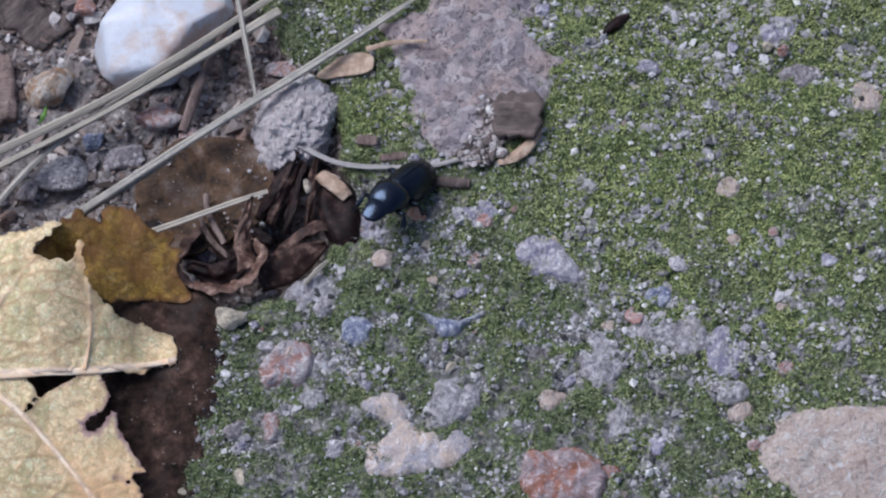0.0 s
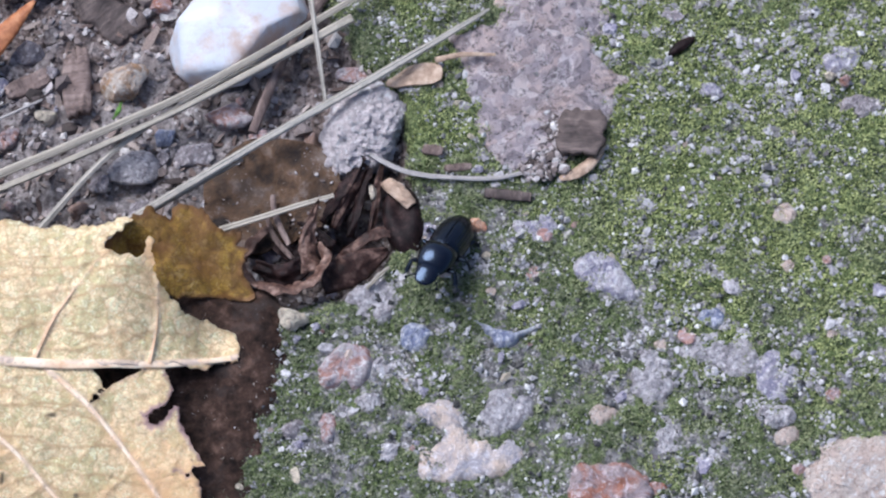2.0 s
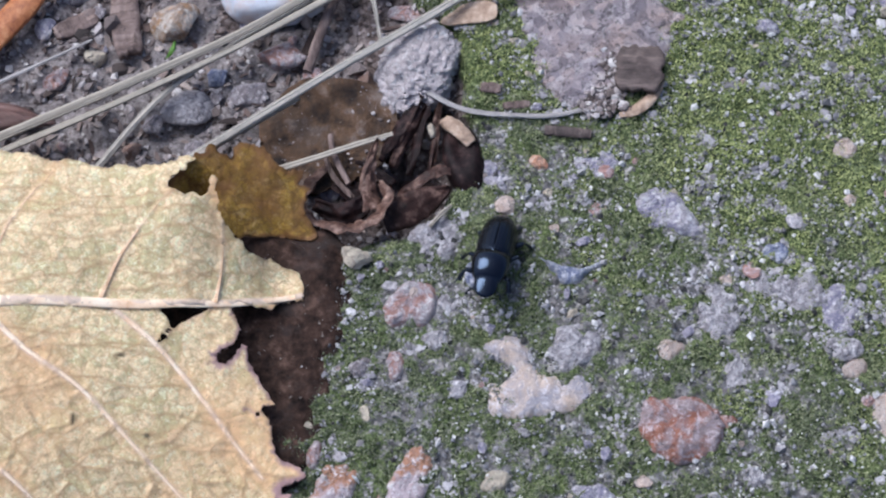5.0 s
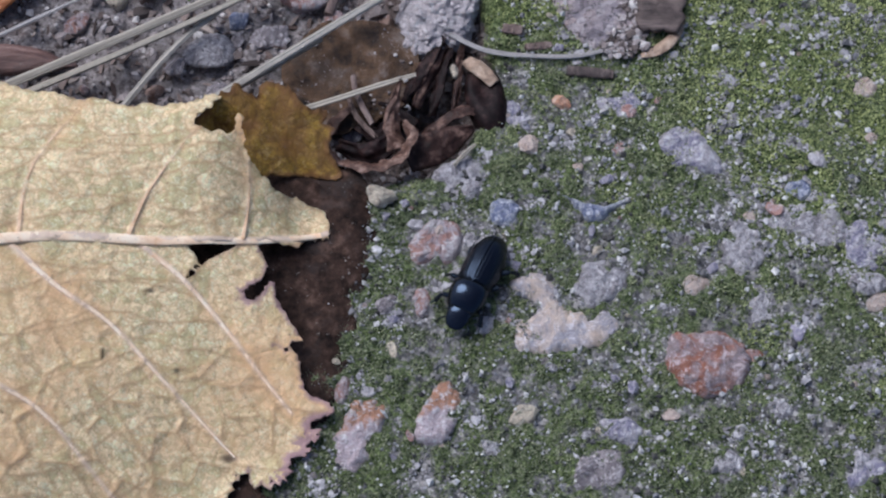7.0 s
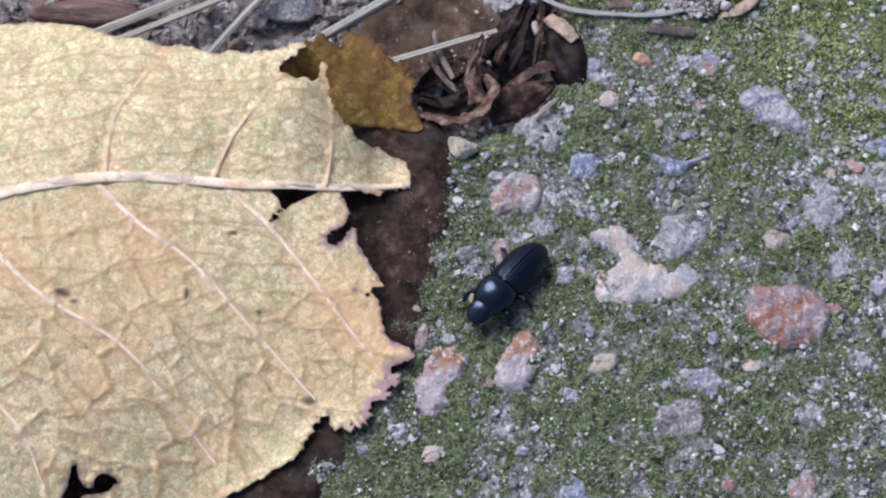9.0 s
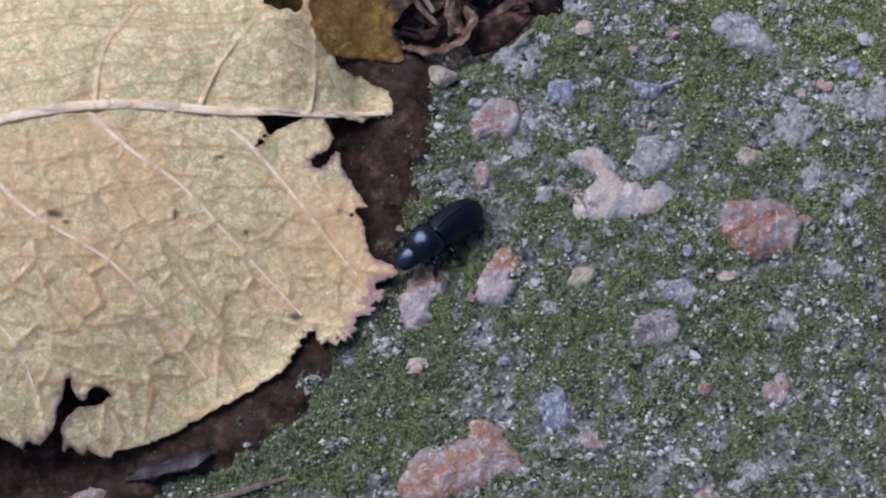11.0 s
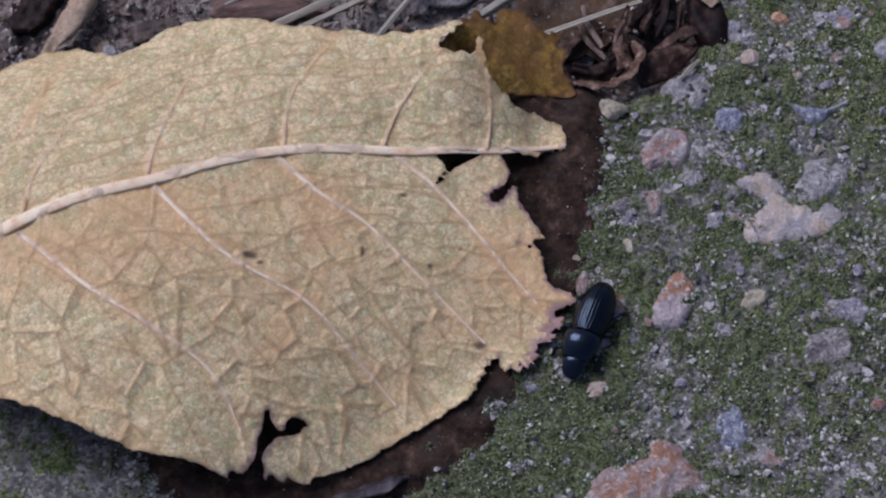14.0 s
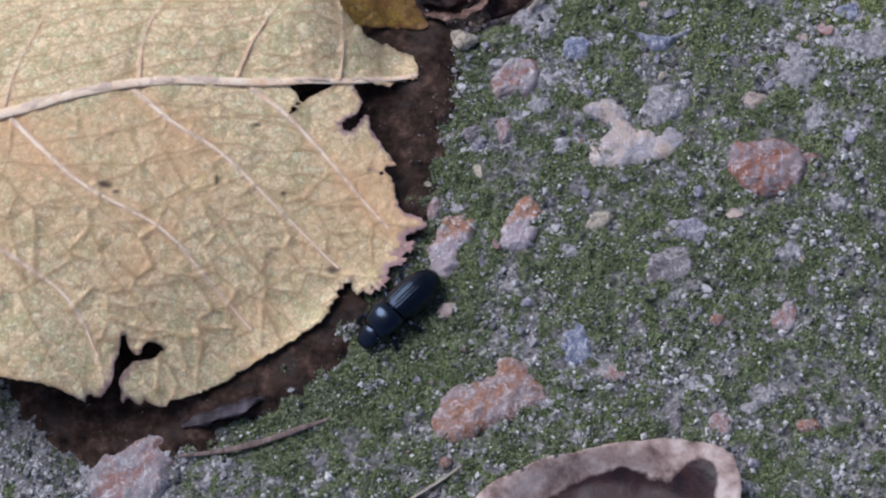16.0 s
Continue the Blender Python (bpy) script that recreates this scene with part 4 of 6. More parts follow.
def build_litter():
    """Flat broken bits of leaf and bark on the soil."""
    q, rng = scatter(9000, 17, lambda q, r: (on_grid(g_soil, q[:, 0], q[:, 1]) > 0.45) & (q[:, 1] < 112) & (q[:, 0] > -140))
    n = len(q)
    long, wide = np.minimum(0.3 + rng.exponential(0.5, n), 3.6), rng.uniform(0.12, 0.5, n)
    wide = np.minimum(wide * np.sqrt(long), 0.7 * long)
    corner = np.array([(-1, -0.6), (-0.2, -1), (0.9, -0.7), (1, 0.4), (0.1, 1), (-0.9, 0.7)])
    p = corner[None] * (1 + 0.4 * rng.uniform(-1, 1, (n, 6, 2))) * np.stack([long, wide], -1)[:, None]
    z = 0.25 * rng.uniform(-1, 1, (n, 6)) * wide[:, None] + p[..., 0] * rng.normal(0, 0.3, n)[:, None] + p[..., 1] * rng.normal(0, 0.4, n)[:, None]
    a = rng.uniform(0, 6.283, n)[:, None]
    x, y = p[..., 0] * np.cos(a) - p[..., 1] * np.sin(a), p[..., 0] * np.sin(a) + p[..., 1] * np.cos(a)
    base = (on_grid(g_z, q[:, 0], q[:, 1]) + 0.25 + 0.25 * wide)[:, None]
    up = np.stack([x + q[:, :1], y + q[:, 1:2], z + base], -1)
    v = np.concatenate([up, up - (0, 0, 0.14)], 1).reshape(-1, 3)
    one = [[0, 1, 2, 3, 4, 5], [11, 10, 9, 8, 7, 6]] + [[k, k + 6, (k + 1) % 6 + 6, (k + 1) % 6] for k in range(6)]
    faces = [[k + 12 * m for k in face] for m in range(n) for face in one]
    thing("plant_litter", v, faces, M_FLAKE, "broken brown bits of leaf and bark on the soil", "litter", smooth=False, kind="stuff")


def build_moss():
    def keep(q, rng):
        moss = on_grid(g_moss, q[:, 0], q[:, 1]) + 0.45 * fbm(q[:, 0], q[:, 1], 2.0, 3, 81)
        return near_path(q) & (on_grid(g_soil, q[:, 0], q[:, 1]) < 0.5) & (rng.uniform(0, 1, len(q)) < np.clip((moss - 0.36) * 2.2, 0, 1))

    q, rng = scatter(620000, 8, keep)
    n = len(q)
    ang, lean, tall = rng.uniform(0, 6.283, n), rng.uniform(0.1, 1.2, n), rng.uniform(0.2, 0.75, n)
    wide = rng.uniform(0.08, 0.24, n)
    z = on_grid(g_z, q[:, 0], q[:, 1])
    out = np.stack([np.cos(ang), np.sin(ang)], -1)
    side = np.stack([-out[:, 1], out[:, 0]], -1)
    base1 = np.column_stack([q + side * wide[:, None], z - 0.05])
    base2 = np.column_stack([q - side * wide[:, None], z - 0.05])
    tip = np.column_stack([q + out * (lean * tall)[:, None], z + tall * (1 - 0.4 * lean)])
    v = np.stack([base1, base2, tip], 1).reshape(-1, 3)
    thing("moss", v, np.arange(3 * n).reshape(-1, 3), M_MOSS, "short green moss tufts growing on the slab", "moss", smooth=False, kind="stuff",
          values={"lush": 0.3 * bump_at(v[:, 0], v[:, 1], -12, 55, 4.5) + 0.18 * bump_at(v[:, 0], v[:, 1], 30, 45, 16) - 0.1 * step01((-v[:, 1] + 10) / 40)})


def build_chip_crumbs():
    rng = np.random.RandomState(27)
    spots = np.array([(1.6, 44.4), (3.2, 45.4), (4.6, 47.4), (5.2, 49.6), (5.6, 51.6), (6.4, 44.6), (3.8, 43.6), (5.8, 46.2)])
    q = np.vstack([p + rng.normal(0, 0.8, (60, 2)) for p in spots])
    v, f = many(q, np.minimum(0.14 + rng.exponential(0.14, len(q)), 0.7), 28, 0.4, 0.3, 0.7, 1)
    thing("cement_crumbs", v + (0, 0, 1.0), f, M_CRUMB, "pale and dark crumbs lying beside the bark chip", "crumbs", smooth=False, kind="stuff")


build_gravel()
build_chip_crumbs()
build_grit()
build_crumbs()
build_litter()
build_moss()


# ---- the large yellowed leaf ----
LEAF_TERMS = ((0, 0, 13.59), (0, 1, 3.03), (0, 2, -5.66), (0, 3, 0.95), (1, 0, -10.12), (1, 1, 4.76), (1, 2, 1.33), (1, 3, 3.11), (2, 0, -1.75), (2, 1, -1.46), (2, 2, -0.39), (3, 0, 1.57), (3, 1, -2.78))
LEAF_RING = spline([(-39.4, 15.0), (-42.2, 14.0), (-44.0, 12.6), (-46.4, 12.5), (-47.2, 12.9), (-48.5, 12.6), (-49.2, 11.6), (-48.9, 10.2), (-47.9, 9.2), (-48.0, 7.6), (-48.8, 6.3), (-50.6, 5.0), (-51.6, 3.2), (-49.4, 3.2), (-47.9, 4.9), (-47.0, 6.0), (-46.7, 4.6), (-45.4, 1.6), (-43.0, -2.0), (-46.6, -3.1), (-43.9, -4.4), (-43.1, -7.4), (-42.2, -9.4), (-38.8, -11.8), (-42.2, -13.4), (-40.9, -15.0), (-42.8, -16.2), (-42.2, -17.6), (-45.2, -18.4), (-45.3, -21.0), (-48.6, -22.2), (-51.3, -20.3), (-52.8, -23.4),
                    (-55.2, -26.7), (-63.8, -31.9), (-76.3, -38.0), (-84.5, -38.2), (-95.5, -37.7), (-111.8, -31.4), (-134.4, -20.6), (-146.0, 0.0), (-134.4, 22.2), (-118.5, 33.5), (-108.0, 30.2), (-100.2, 36.8), (-90, 36.8), (-76.8, 32.6), (-66.2, 31.0), (-59.3, 31.0), (-56.2, 31.8), (-54.6, 32.2), (-55.0, 30.8), (-57.9, 27.5), (-55.6, 26.4), (-53.2, 26.0), (-52.0, 27.0), (-51.4, 29.6), (-50.9, 26.6), (-50.1, 23.4), (-46.5, 20.0), (-41.2, 18.6)], 6, True)
LEAF_HOLES = (
    spline([(-58.4, 10.4), (-57.0, 10.7), (-54.7, 11.0), (-51.6, 11.4), (-52.6, 10.2), (-54.4, 9.0), (-55.8, 8.2), (-57.4, 6.2), (-58.6, 5.4), (-57.2, 7.6), (-57.4, 9.0)], 5, True),
    spline([(-82.3, -29.6), (-81.5, -32.0), (-80.2, -32.2), (-79.2, -30.4), (-77.0, -31.0), (-77.9, -31.9), (-79.7, -33.0), (-81.6, -33.6), (-83.2, -36.0), (-83.2, -38.5), (-84.0, -41.0), (-87.2, -41.0), (-86.0, -38.4), (-84.4, -36.2), (-83.9, -33.6), (-83.1, -31.4)], 5, True),
)
MIDRIB = spline([(-146.0, -14.0), (-129.9, -7.7), (-114.3, -0.8), (-98.9, 4.0), (-80.5, 9.5), (-61.0, 10.7), (-51.1, 11.8), (-39.8, 14.9)], 8)
SIDE_VEINS = [spline(p, 6) for p in (
    [(-118.3, -4.1), (-107.6, -12.8), (-98.6, -18.7), (-90.0, -25.0), (-86, -33)],
    [(-98.8, 3.0), (-92.8, -3.4), (-87.1, -8.4), (-76.9, -14.0), (-70.9, -20.6), (-65.0, -27.5)],
    [(-81.3, 8.5), (-75.5, 3.1), (-68.2, -1.8), (-61.2, -8.9), (-52.0, -18.5)],
    [(-64.6, 9.9), (-58.5, 4.9), (-53.0, -1.4), (-48.3, -7.5), (-44.4, -12.3)],
    [(-99.9, 5.0), (-99.1, 10.6), (-96.1, 22.3), (-92.5, 30.0)],
    [(-80.5, 9.9), (-80.1, 18.2), (-77.8, 24.6), (-74, 30)],
    [(-66.3, 11.0), (-63.8, 17.7), (-59.0, 24.8), (-56.9, 26.8)],
    [(-51.1, 11.9), (-50.3, 17.7), (-50.2, 23.5), (-50.6, 28.0)],
    [(-117.8, -2.0), (-116.8, 6.2), (-111.5, 16.7), (-107.0, 24.0)],
    [(-128.0, -6.5), (-124.4, 3.0), (-120.0, 15.2), (-118.0, 25.0)],
)]


def cross_veins():
    """Thin veins that run like rungs between neighbouring side veins."""
    rng = np.random.RandomState(140)
    lines = []
    for low, high in ((9, 8), (8, 4), (4, 5), (5, 6), (6, 7), (0, 1), (1, 2), (2, 3)):
        a, b = SIDE_VEINS[low], SIDE_VEINS[high]
        for f in np.linspace(0.16, 0.92, 6 if low > 3 else 7):
            g = np.clip(f + rng.uniform(-0.08, 0.08) + (0.06 if low > 3 else 0.10), 0, 1)
            p, q = a[int(f * (len(a) - 1))], b[int(g * (len(b) - 1))]
            t = np.linspace(0, 1, 7)[:, None]
            bend = rng.uniform(-1.6, 1.6) * np.sin(np.pi * t) + 0.5 * rng.normal(size=(7, 1)) * np.sin(np.pi * t) ** 0.5
            n = np.array((q[1] - p[1], p[0] - q[0])) / (np.hypot(*(q - p)) + 1e-6)
            lines.append(p + (q - p) * t + bend * n)
    return lines


RUNGS = cross_veins()


def leaf_lie(x, y):
    u, v = (x + 75) / 35, y / 35
    z = sum(c * u ** i * v ** j for i, j, c in LEAF_TERMS)
    z = np.clip(z, -0.5, 25) - 4.3 * bump_at(x, y, -40, 16, 5) + 3.2 * bump_at(x, y, -54, 27, 6)
    return np.maximum(z, 0.9 + 0.0 * x)


def leaf_top(q):
    """Height of the leaf's upper side, settling softly where it nears the slab."""
    z = leaf_lie(q[:, 0], q[:, 1]) + leaf_fields(q)[0]
    return 1.25 + np.logaddexp(0, (z - 1.5) * 0.8) / 0.8


def cell_net(q, seeds, stretch):
    """Nearest and second nearest seed distances."""
    best, second, which = np.full(len(q), 1e9), np.full(len(q), 1e9), np.zeros(len(q), int)
    for k, s in enumerate(seeds):
        d = np.hypot((q[:, 0] - s[0]) * stretch[0] + (q[:, 1] - s[1]) * stretch[1], (q[:, 1] - s[1]) * stretch[2])
        closer = d < best
        second = np.where(closer, best, np.minimum(second, d))
        best = np.where(closer, d, best)
        which[closer] = k
    return best, second, which


def leaf_fields(q):
    """Relief and vein masks of the leaf's underside."""
    d, along = line_distance(q, MIDRIB)
    wide = 1.05 - 0.6 * along
    rib = np.exp(-(d / wide) ** 4)
    relief = 0.5 * wide * np.sqrt(np.clip(1 - (d / (wide * 1.15)) ** 2, 0, 1))
    vein = rib.copy()
    halo = np.zeros(len(q))
    for n, line in enumerate(SIDE_VEINS):
        d, along = line_distance(q, line)
        w = (0.40 if n < 4 else 0.36) - 0.12 * along
        halo = np.maximum(halo, np.exp(-(d / 1.5) ** 2) * (0.22 if n < 4 else 0.2 + 0.25 * along))
        vein = np.maximum(vein, np.exp(-(d / w) ** 2) * ((1.0 if n < 4 else 0.6) - (0.4 if n < 4 else 0.55) * along))
        relief = relief + ((0.34 if n < 4 else 0.26) - 0.18 * along) * np.exp(-(d / w) ** 2) - 0.35 * np.exp(-(d / 2.2) ** 2)
    rng = np.random.RandomState(41)
    seeds = np.column_stack([rng.uniform(-148, -38, 300), rng.uniform(-40, 40, 300)])
    f1, f2, cell = cell_net(q, seeds, (1.0, 0.45, 0.8))
    lean = rng.normal(0, 0.075, (300, 2))[cell]
    rung = np.zeros(len(q))
    for line in RUNGS:
        near = (np.abs(q - line.mean(0)) < 0.5 * np.ptp(line, axis=0) + 1.5).all(1)
        if near.any():
            rung[near] = np.maximum(rung[near], np.exp(-(line_distance(q[near], line)[0] / 0.24) ** 2))
    tilt = ((q - seeds[cell]) * lean).sum(1) * step01((f2 - f1) / 2.2)
    net = np.exp(-((f2 - f1) / 0.24) ** 2)
    fold = np.exp(-(f2 - f1) / 0.42)
    strong = 0.5 + 0.5 * step01((-q[:, 1] + 2) / 18)
    fine = np.column_stack([rng.uniform(-148, -38, 1300), rng.uniform(-40, 40, 1300)])
    e1, e2, _ = cell_net(q, fine, (1.0, 0.2, 0.9))
    thin = np.exp(-((e2 - e1) / 0.22) ** 2)
    relief = relief - 0.07 * np.exp(-((e2 - e1) / 0.7) ** 2) + strong * (0.7 * tilt + 0.27 * fold + 0.06 * net) + 0.07 * rung + 0.5 * fbm(q[:, 0], q[:, 1], 12, 3, 43) + 0.15 * fbm(q[:, 0], q[:, 1], 2.2, 3, 44)
    return relief, vein, halo, np.maximum(np.maximum(net * (0.1 + 0.85 * strong), 0.4 * thin), rung * (0.95 - 0.2 * strong))


def leaf_shape(q):
    d, along = signed_along(q, LEAF_RING)
    saw = (along * 125 + 1.6 * noise3(along * 45, 0, 0, 45)) % 1.0
    torn = np.clip(bump_at(q[:, 0], q[:, 1], -53.5, 28, 4.5) + 0.85 * bump_at(q[:, 0], q[:, 1], -45.5, 19.5, 4.0) + 0.8 * bump_at(q[:, 0], q[:, 1], -46, 3, 7), 0, 1)
    tooth = np.where(saw < 0.85, saw / 0.85, (1 - saw) / 0.15)
    d = d - 0.2 + 1.75 * (1 - torn) * (tooth ** 1.3 - 0.45) * (0.6 + 0.7 * noise3(along * 38, 3.0, 0, 44)) + 0.30 * fbm(q[:, 0], q[:, 1], 1.9, 3, 46) + 0.45 * torn * fbm(q[:, 0], q[:, 1], 1.0, 2, 36) + 0.32 * np.abs(noise3(q[:, 0] / 0.8, q[:, 1] / 0.8, 0, 38))
    for ring in LEAF_HOLES:
        d = np.maximum(d, -(signed(q, ring) + 0.3 * fbm(q[:, 0], q[:, 1], 1.2, 3, 47)))
    return d


def build_leaf():
    leaf = root("fallen_leaf", "large yellowed fallen leaf lying underside up, with holes and torn edge", "leaf", at=(-75, 0, 0))

    def lie(q):
        edge = np.clip(1 + leaf_shape(q) / 1.6, 0, 1)
        return np.maximum(leaf_top(q) + 0.5 * edge * fbm(q[:, 0], q[:, 1], 3, 2, 48), 1.2)

    v, f, q = sheet(leaf_shape, lie, (-147, -41, -37, 40), 0.29, 0.22)
    q = q[:len(q) // 2]
    _, vein, halo, net = leaf_fields(q)
    depth = leaf_shape(q)
    edge = np.clip(1 + depth / 1.3, 0, 1)
    stain = 0.48 + 0.75 * fbm(q[:, 0], q[:, 1], 20, 4, 49) + 0.35 * bump_at(q[:, 0], q[:, 1], -50, -8, 6) + 0.3 * step01((-q[:, 0] - 80) / 40) * step01((4 - q[:, 1]) / 10) - 0.17 * step01((q[:, 1] - 4) / 8) * step01((34 - q[:, 1]) / 10) + 0.3 * edge * (0.4 + fbm(q[:, 0], q[:, 1], 7, 2, 40)) + halo - 0.04 - 0.45 * bump_at(q[:, 0], q[:, 1], -45, 18, 5)
    spot = sum(np.exp(-(((q[:, 0] - x) / rx) ** 2 + ((q[:, 1] - y) / ry) ** 2) ** 2) for x, y, rx, ry in ((-84.7, -7.7, 1.0, 0.6), (-83.3, -8.7, 0.5, 0.3), (-69.0, -6.0, 0.25, 0.9), (-52.9, -18.5, 0.9, 0.6), (-59.5, -7.5, 0.4, 0.3), (-63.2, 3.2, 0.7, 0.25)))
    tear = np.clip(1 + depth / 0.6, 0, 1) * (0.3 + 0.5 * fbm(q[:, 0], q[:, 1], 3.5, 2, 39))
    rim = np.clip(1 + depth / 2.4, 0, 1)
    pink = rim * (1.1 * bump_at(q[:, 0], q[:, 1], -44, -16, 5) + 0.55 * bump_at(q[:, 0], q[:, 1], -47, 4, 5) + 0.5 * bump_at(q[:, 0], q[:, 1], -84, -36, 5)) + 0.35 * np.clip(1 + depth / 0.9, 0, 1)
    values = {"vein": np.clip(vein, 0, 1), "net": net, "stain": stain, "spot": np.clip(spot * 0.85 + tear, 0, 1), "pink": pink}
    values = {key: np.tile(value, 2) for key, value in values.items()}
    v = v + (75, 0, 0)
    part("blade", v, f, M_LEAF, leaf, values=values)
    # the raised midrib and side veins
    for name, line, radii in [("midrib", MIDRIB, (1.15, 0.95, 0.7, 0.4))] + [("vein", p, (0.36, 0.27, 0.2, 0.08) if n < 4 else (0.32, 0.20, 0.11, 0.03)) for n, p in enumerate(SIDE_VEINS)]:
        inside = leaf_shape(line) < -0.5
        line = line[np.argmax(inside):len(line) - np.argmax(inside[::-1])]
        rise = leaf_top(line)
        rise = np.convolve(np.pad(rise, 2, "edge"), np.full(5, 0.2), "valid")
        sway = 0.12 * fbm(line[:, 0], line[:, 1], 4, 2, 61)
        vv, vf = tube(np.column_stack([line[:, 0] + 75, line[:, 1] + sway, rise - (0.2 if name == "midrib" else 0.08)]), radii, 12, 0.3 if name == "vein" else 0.36, 0.06, 7)
        upper = name == "vein" and line[-1, 1] > line[0, 1]
        part(name, vv, vf, M_VEINLET if upper else M_VEIN, leaf, "rusty tan raised vein" if upper else "cream pink raised vein")
    # the stalk end of the midrib
    p = spline([(-70.0, -14.5, 17.2), (-82.0, -20.0, 11.0), (-96.0, -27.0, 3.2)], 6)
    sv, sf = tube(p, (1.3, 1.2, 1.5), 10, 0.9, 0.03, 3)
    part("leaf_stalk", sv, sf, M_TAN, leaf, "pinkish tan leaf stalk")
    # the torn lobe bent over, showing its upper face
    ring = spline([(-58.1, 27.7), (-55.8, 31.4), (-53.5, 33.4), (-51.6, 34.5), (-49.6, 33.8), (-48.1, 35.1), (-45.0, 35.1), (-43.2, 33.1), (-42.0, 32.6), (-39.6, 32.8), (-40.1, 31.0), (-38.7, 30.4), (-39.6, 28.3), (-38.2, 24.2), (-43.1, 24.4), (-47.8, 23.6), (-51.0, 23.6), (-55.0, 25.4)], 6, True)

    def lobe_shape(q2):
        return signed(q2, ring) + 0.7 * np.abs(noise3(q2[:, 0] / 1.3, q2[:, 1] / 1.3, 0, 55)) - 0.25 + 0.3 * fbm(q2[:, 0], q2[:, 1], 0.9, 2, 56)

    def lobe_lie(q2):
        x, y = q2[:, 0], q2[:, 1]
        u, w = x + 47, y - 28
        z = 5.46 - 0.42 * u + 0.56 * w + 0.0093 * u * u + 0.01 * u * w - 0.005 * w * w + 0.7 * fbm(x, y, 4, 3, 57) - 3.6 * bump_at(x, y, -54.6, 28.4, 1.7) - 1.0 * np.exp(-((u * 0.8 + w * 0.6 - 1) / 0.9) ** 2)
        return np.maximum(np.minimum(z, np.where((x < -50.5) & (y < 31.5), leaf_lie(x, y) - 1.2, 99)), 0.7)

    v, f, q = sheet(lobe_shape, lobe_lie, (-60, 21, -36, 37), 0.34, 0.2)
    f1, f2, _ = cell_net(q, np.column_stack([np.random.RandomState(4).uniform(-58, -36, 30), np.random.RandomState(5).uniform(19, 35, 30)]), (1, 0.3, 1))
    zero = np.zeros(len(q))
    part("bent_lobe", v + (75, 0, 0), f, M_LOBE, leaf, "olive brown bent leaf lobe", values={"vein": zero, "pink": zero, "net": np.exp(-((f2 - f1) / 0.4) ** 2) * 0.7, "stain": 0.46 + 0.9 * fbm(q[:, 0], q[:, 1], 5, 3, 58) + 0.9 * np.clip(1 + lobe_shape(q) / 0.9, 0, 1), "spot": 0.5 * np.clip(1 + lobe_shape(q) / 0.3, 0, 1)})


build_leaf()


# ---- other dead leaves ----
def flat_leaf(name, ring, lie, material, label, seed, step=0.6, ragged=0.5, thick=0.3, values=None, bury=0.0):
    line = spline(ring, 6, True)
    cx, cy = line.mean(0)

    def shape(q):
        return signed(q, line) + ragged * fbm(q[:, 0], q[:, 1], 3, 4, seed)

    v, f, q = sheet(shape, lambda q: lie(q[:, 0], q[:, 1]) - bury * step01(1 + shape(q) / 3.5), (*(line.min(0) - 1.5), *(line.max(0) + 1.5)), step, thick)
    return thing(name, v - (cx, cy, 0), f, material, label, "leaf", at=(cx, cy, 0), values=values(q, shape(q)) if values else None)


flat_leaf("dark_leaf", [(-50, 25), (-44, 26.5), (-38, 25.5), (-32.2, 22), (-32.6, 13), (-34.6, 4), (-37.0, -6), (-41.2, -16), (-48.0, -27), (-54, -35.5), (-63.5, -41), (-75, -45), (-87, -47.5), (-97, -41), (-103, -34), (-112, -20), (-105, 0), (-70, 14)],
          lambda x, y: 0.85 + 0.25 * fbm(x, y, 9, 3, 91) + 0.2 * fbm(x, y, 2, 3, 92) + 0.5 * bump_at(x, y, -44, 20, 8), M_DARKLEAF, "dark brown wet leaf lying flat under the yellow leaf, darkened for its shade", 93, step=0.45, ragged=2.0, bury=1.1)
def dead_lie(x, y):
    return -1.7 + 1.5 * fbm(x, y, 7, 3, 94) + 0.35 * fbm(x, y, 2, 3, 95) + 0.12 * (y - 42) - 0.9 * np.exp(-(((x + 36) * 0.9 + (y - 43) * 0.25) / 0.8) ** 2)


flat_leaf("dead_leaf", [(-47, 41), (-46.5, 46), (-42, 50), (-37, 51), (-30, 50), (-26.5, 45), (-27.5, 38.5), (-33, 35), (-40, 33), (-45, 35.5)],
          dead_lie, M_DEADLEAF, "mottled brown dead leaf lying on the soil", 96)


def build_leaf_dirt():
    """Crumbs of soil lying on the dead leaf."""
    rng = np.random.RandomState(47)
    q = np.column_stack([rng.uniform(-45, -27.5, 420), rng.uniform(35.5, 50, 420)])
    q = q[fbm(q[:, 0], q[:, 1], 4, 2, 48) + rng.uniform(-0.3, 0.3, 420) > 0.05]
    v, f = many(q, np.minimum(0.07 + rng.exponential(0.07, len(q)), 0.32), 49, 0.4, 0.3, 0.7, 1)
    lift = dead_lie(q[:, 0], q[:, 1]) - on_grid(g_z, q[:, 0], q[:, 1])
    v[:, 2] += np.repeat(lift, len(v) // len(q))
    thing("dirt_crumbs", v, f, M_CRUMB, "pale and dark crumbs lying on the dead leaf", "soil", smooth=False, kind="stuff")


build_leaf_dirt()


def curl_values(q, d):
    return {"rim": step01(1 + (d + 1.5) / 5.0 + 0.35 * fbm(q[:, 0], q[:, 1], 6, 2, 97))}


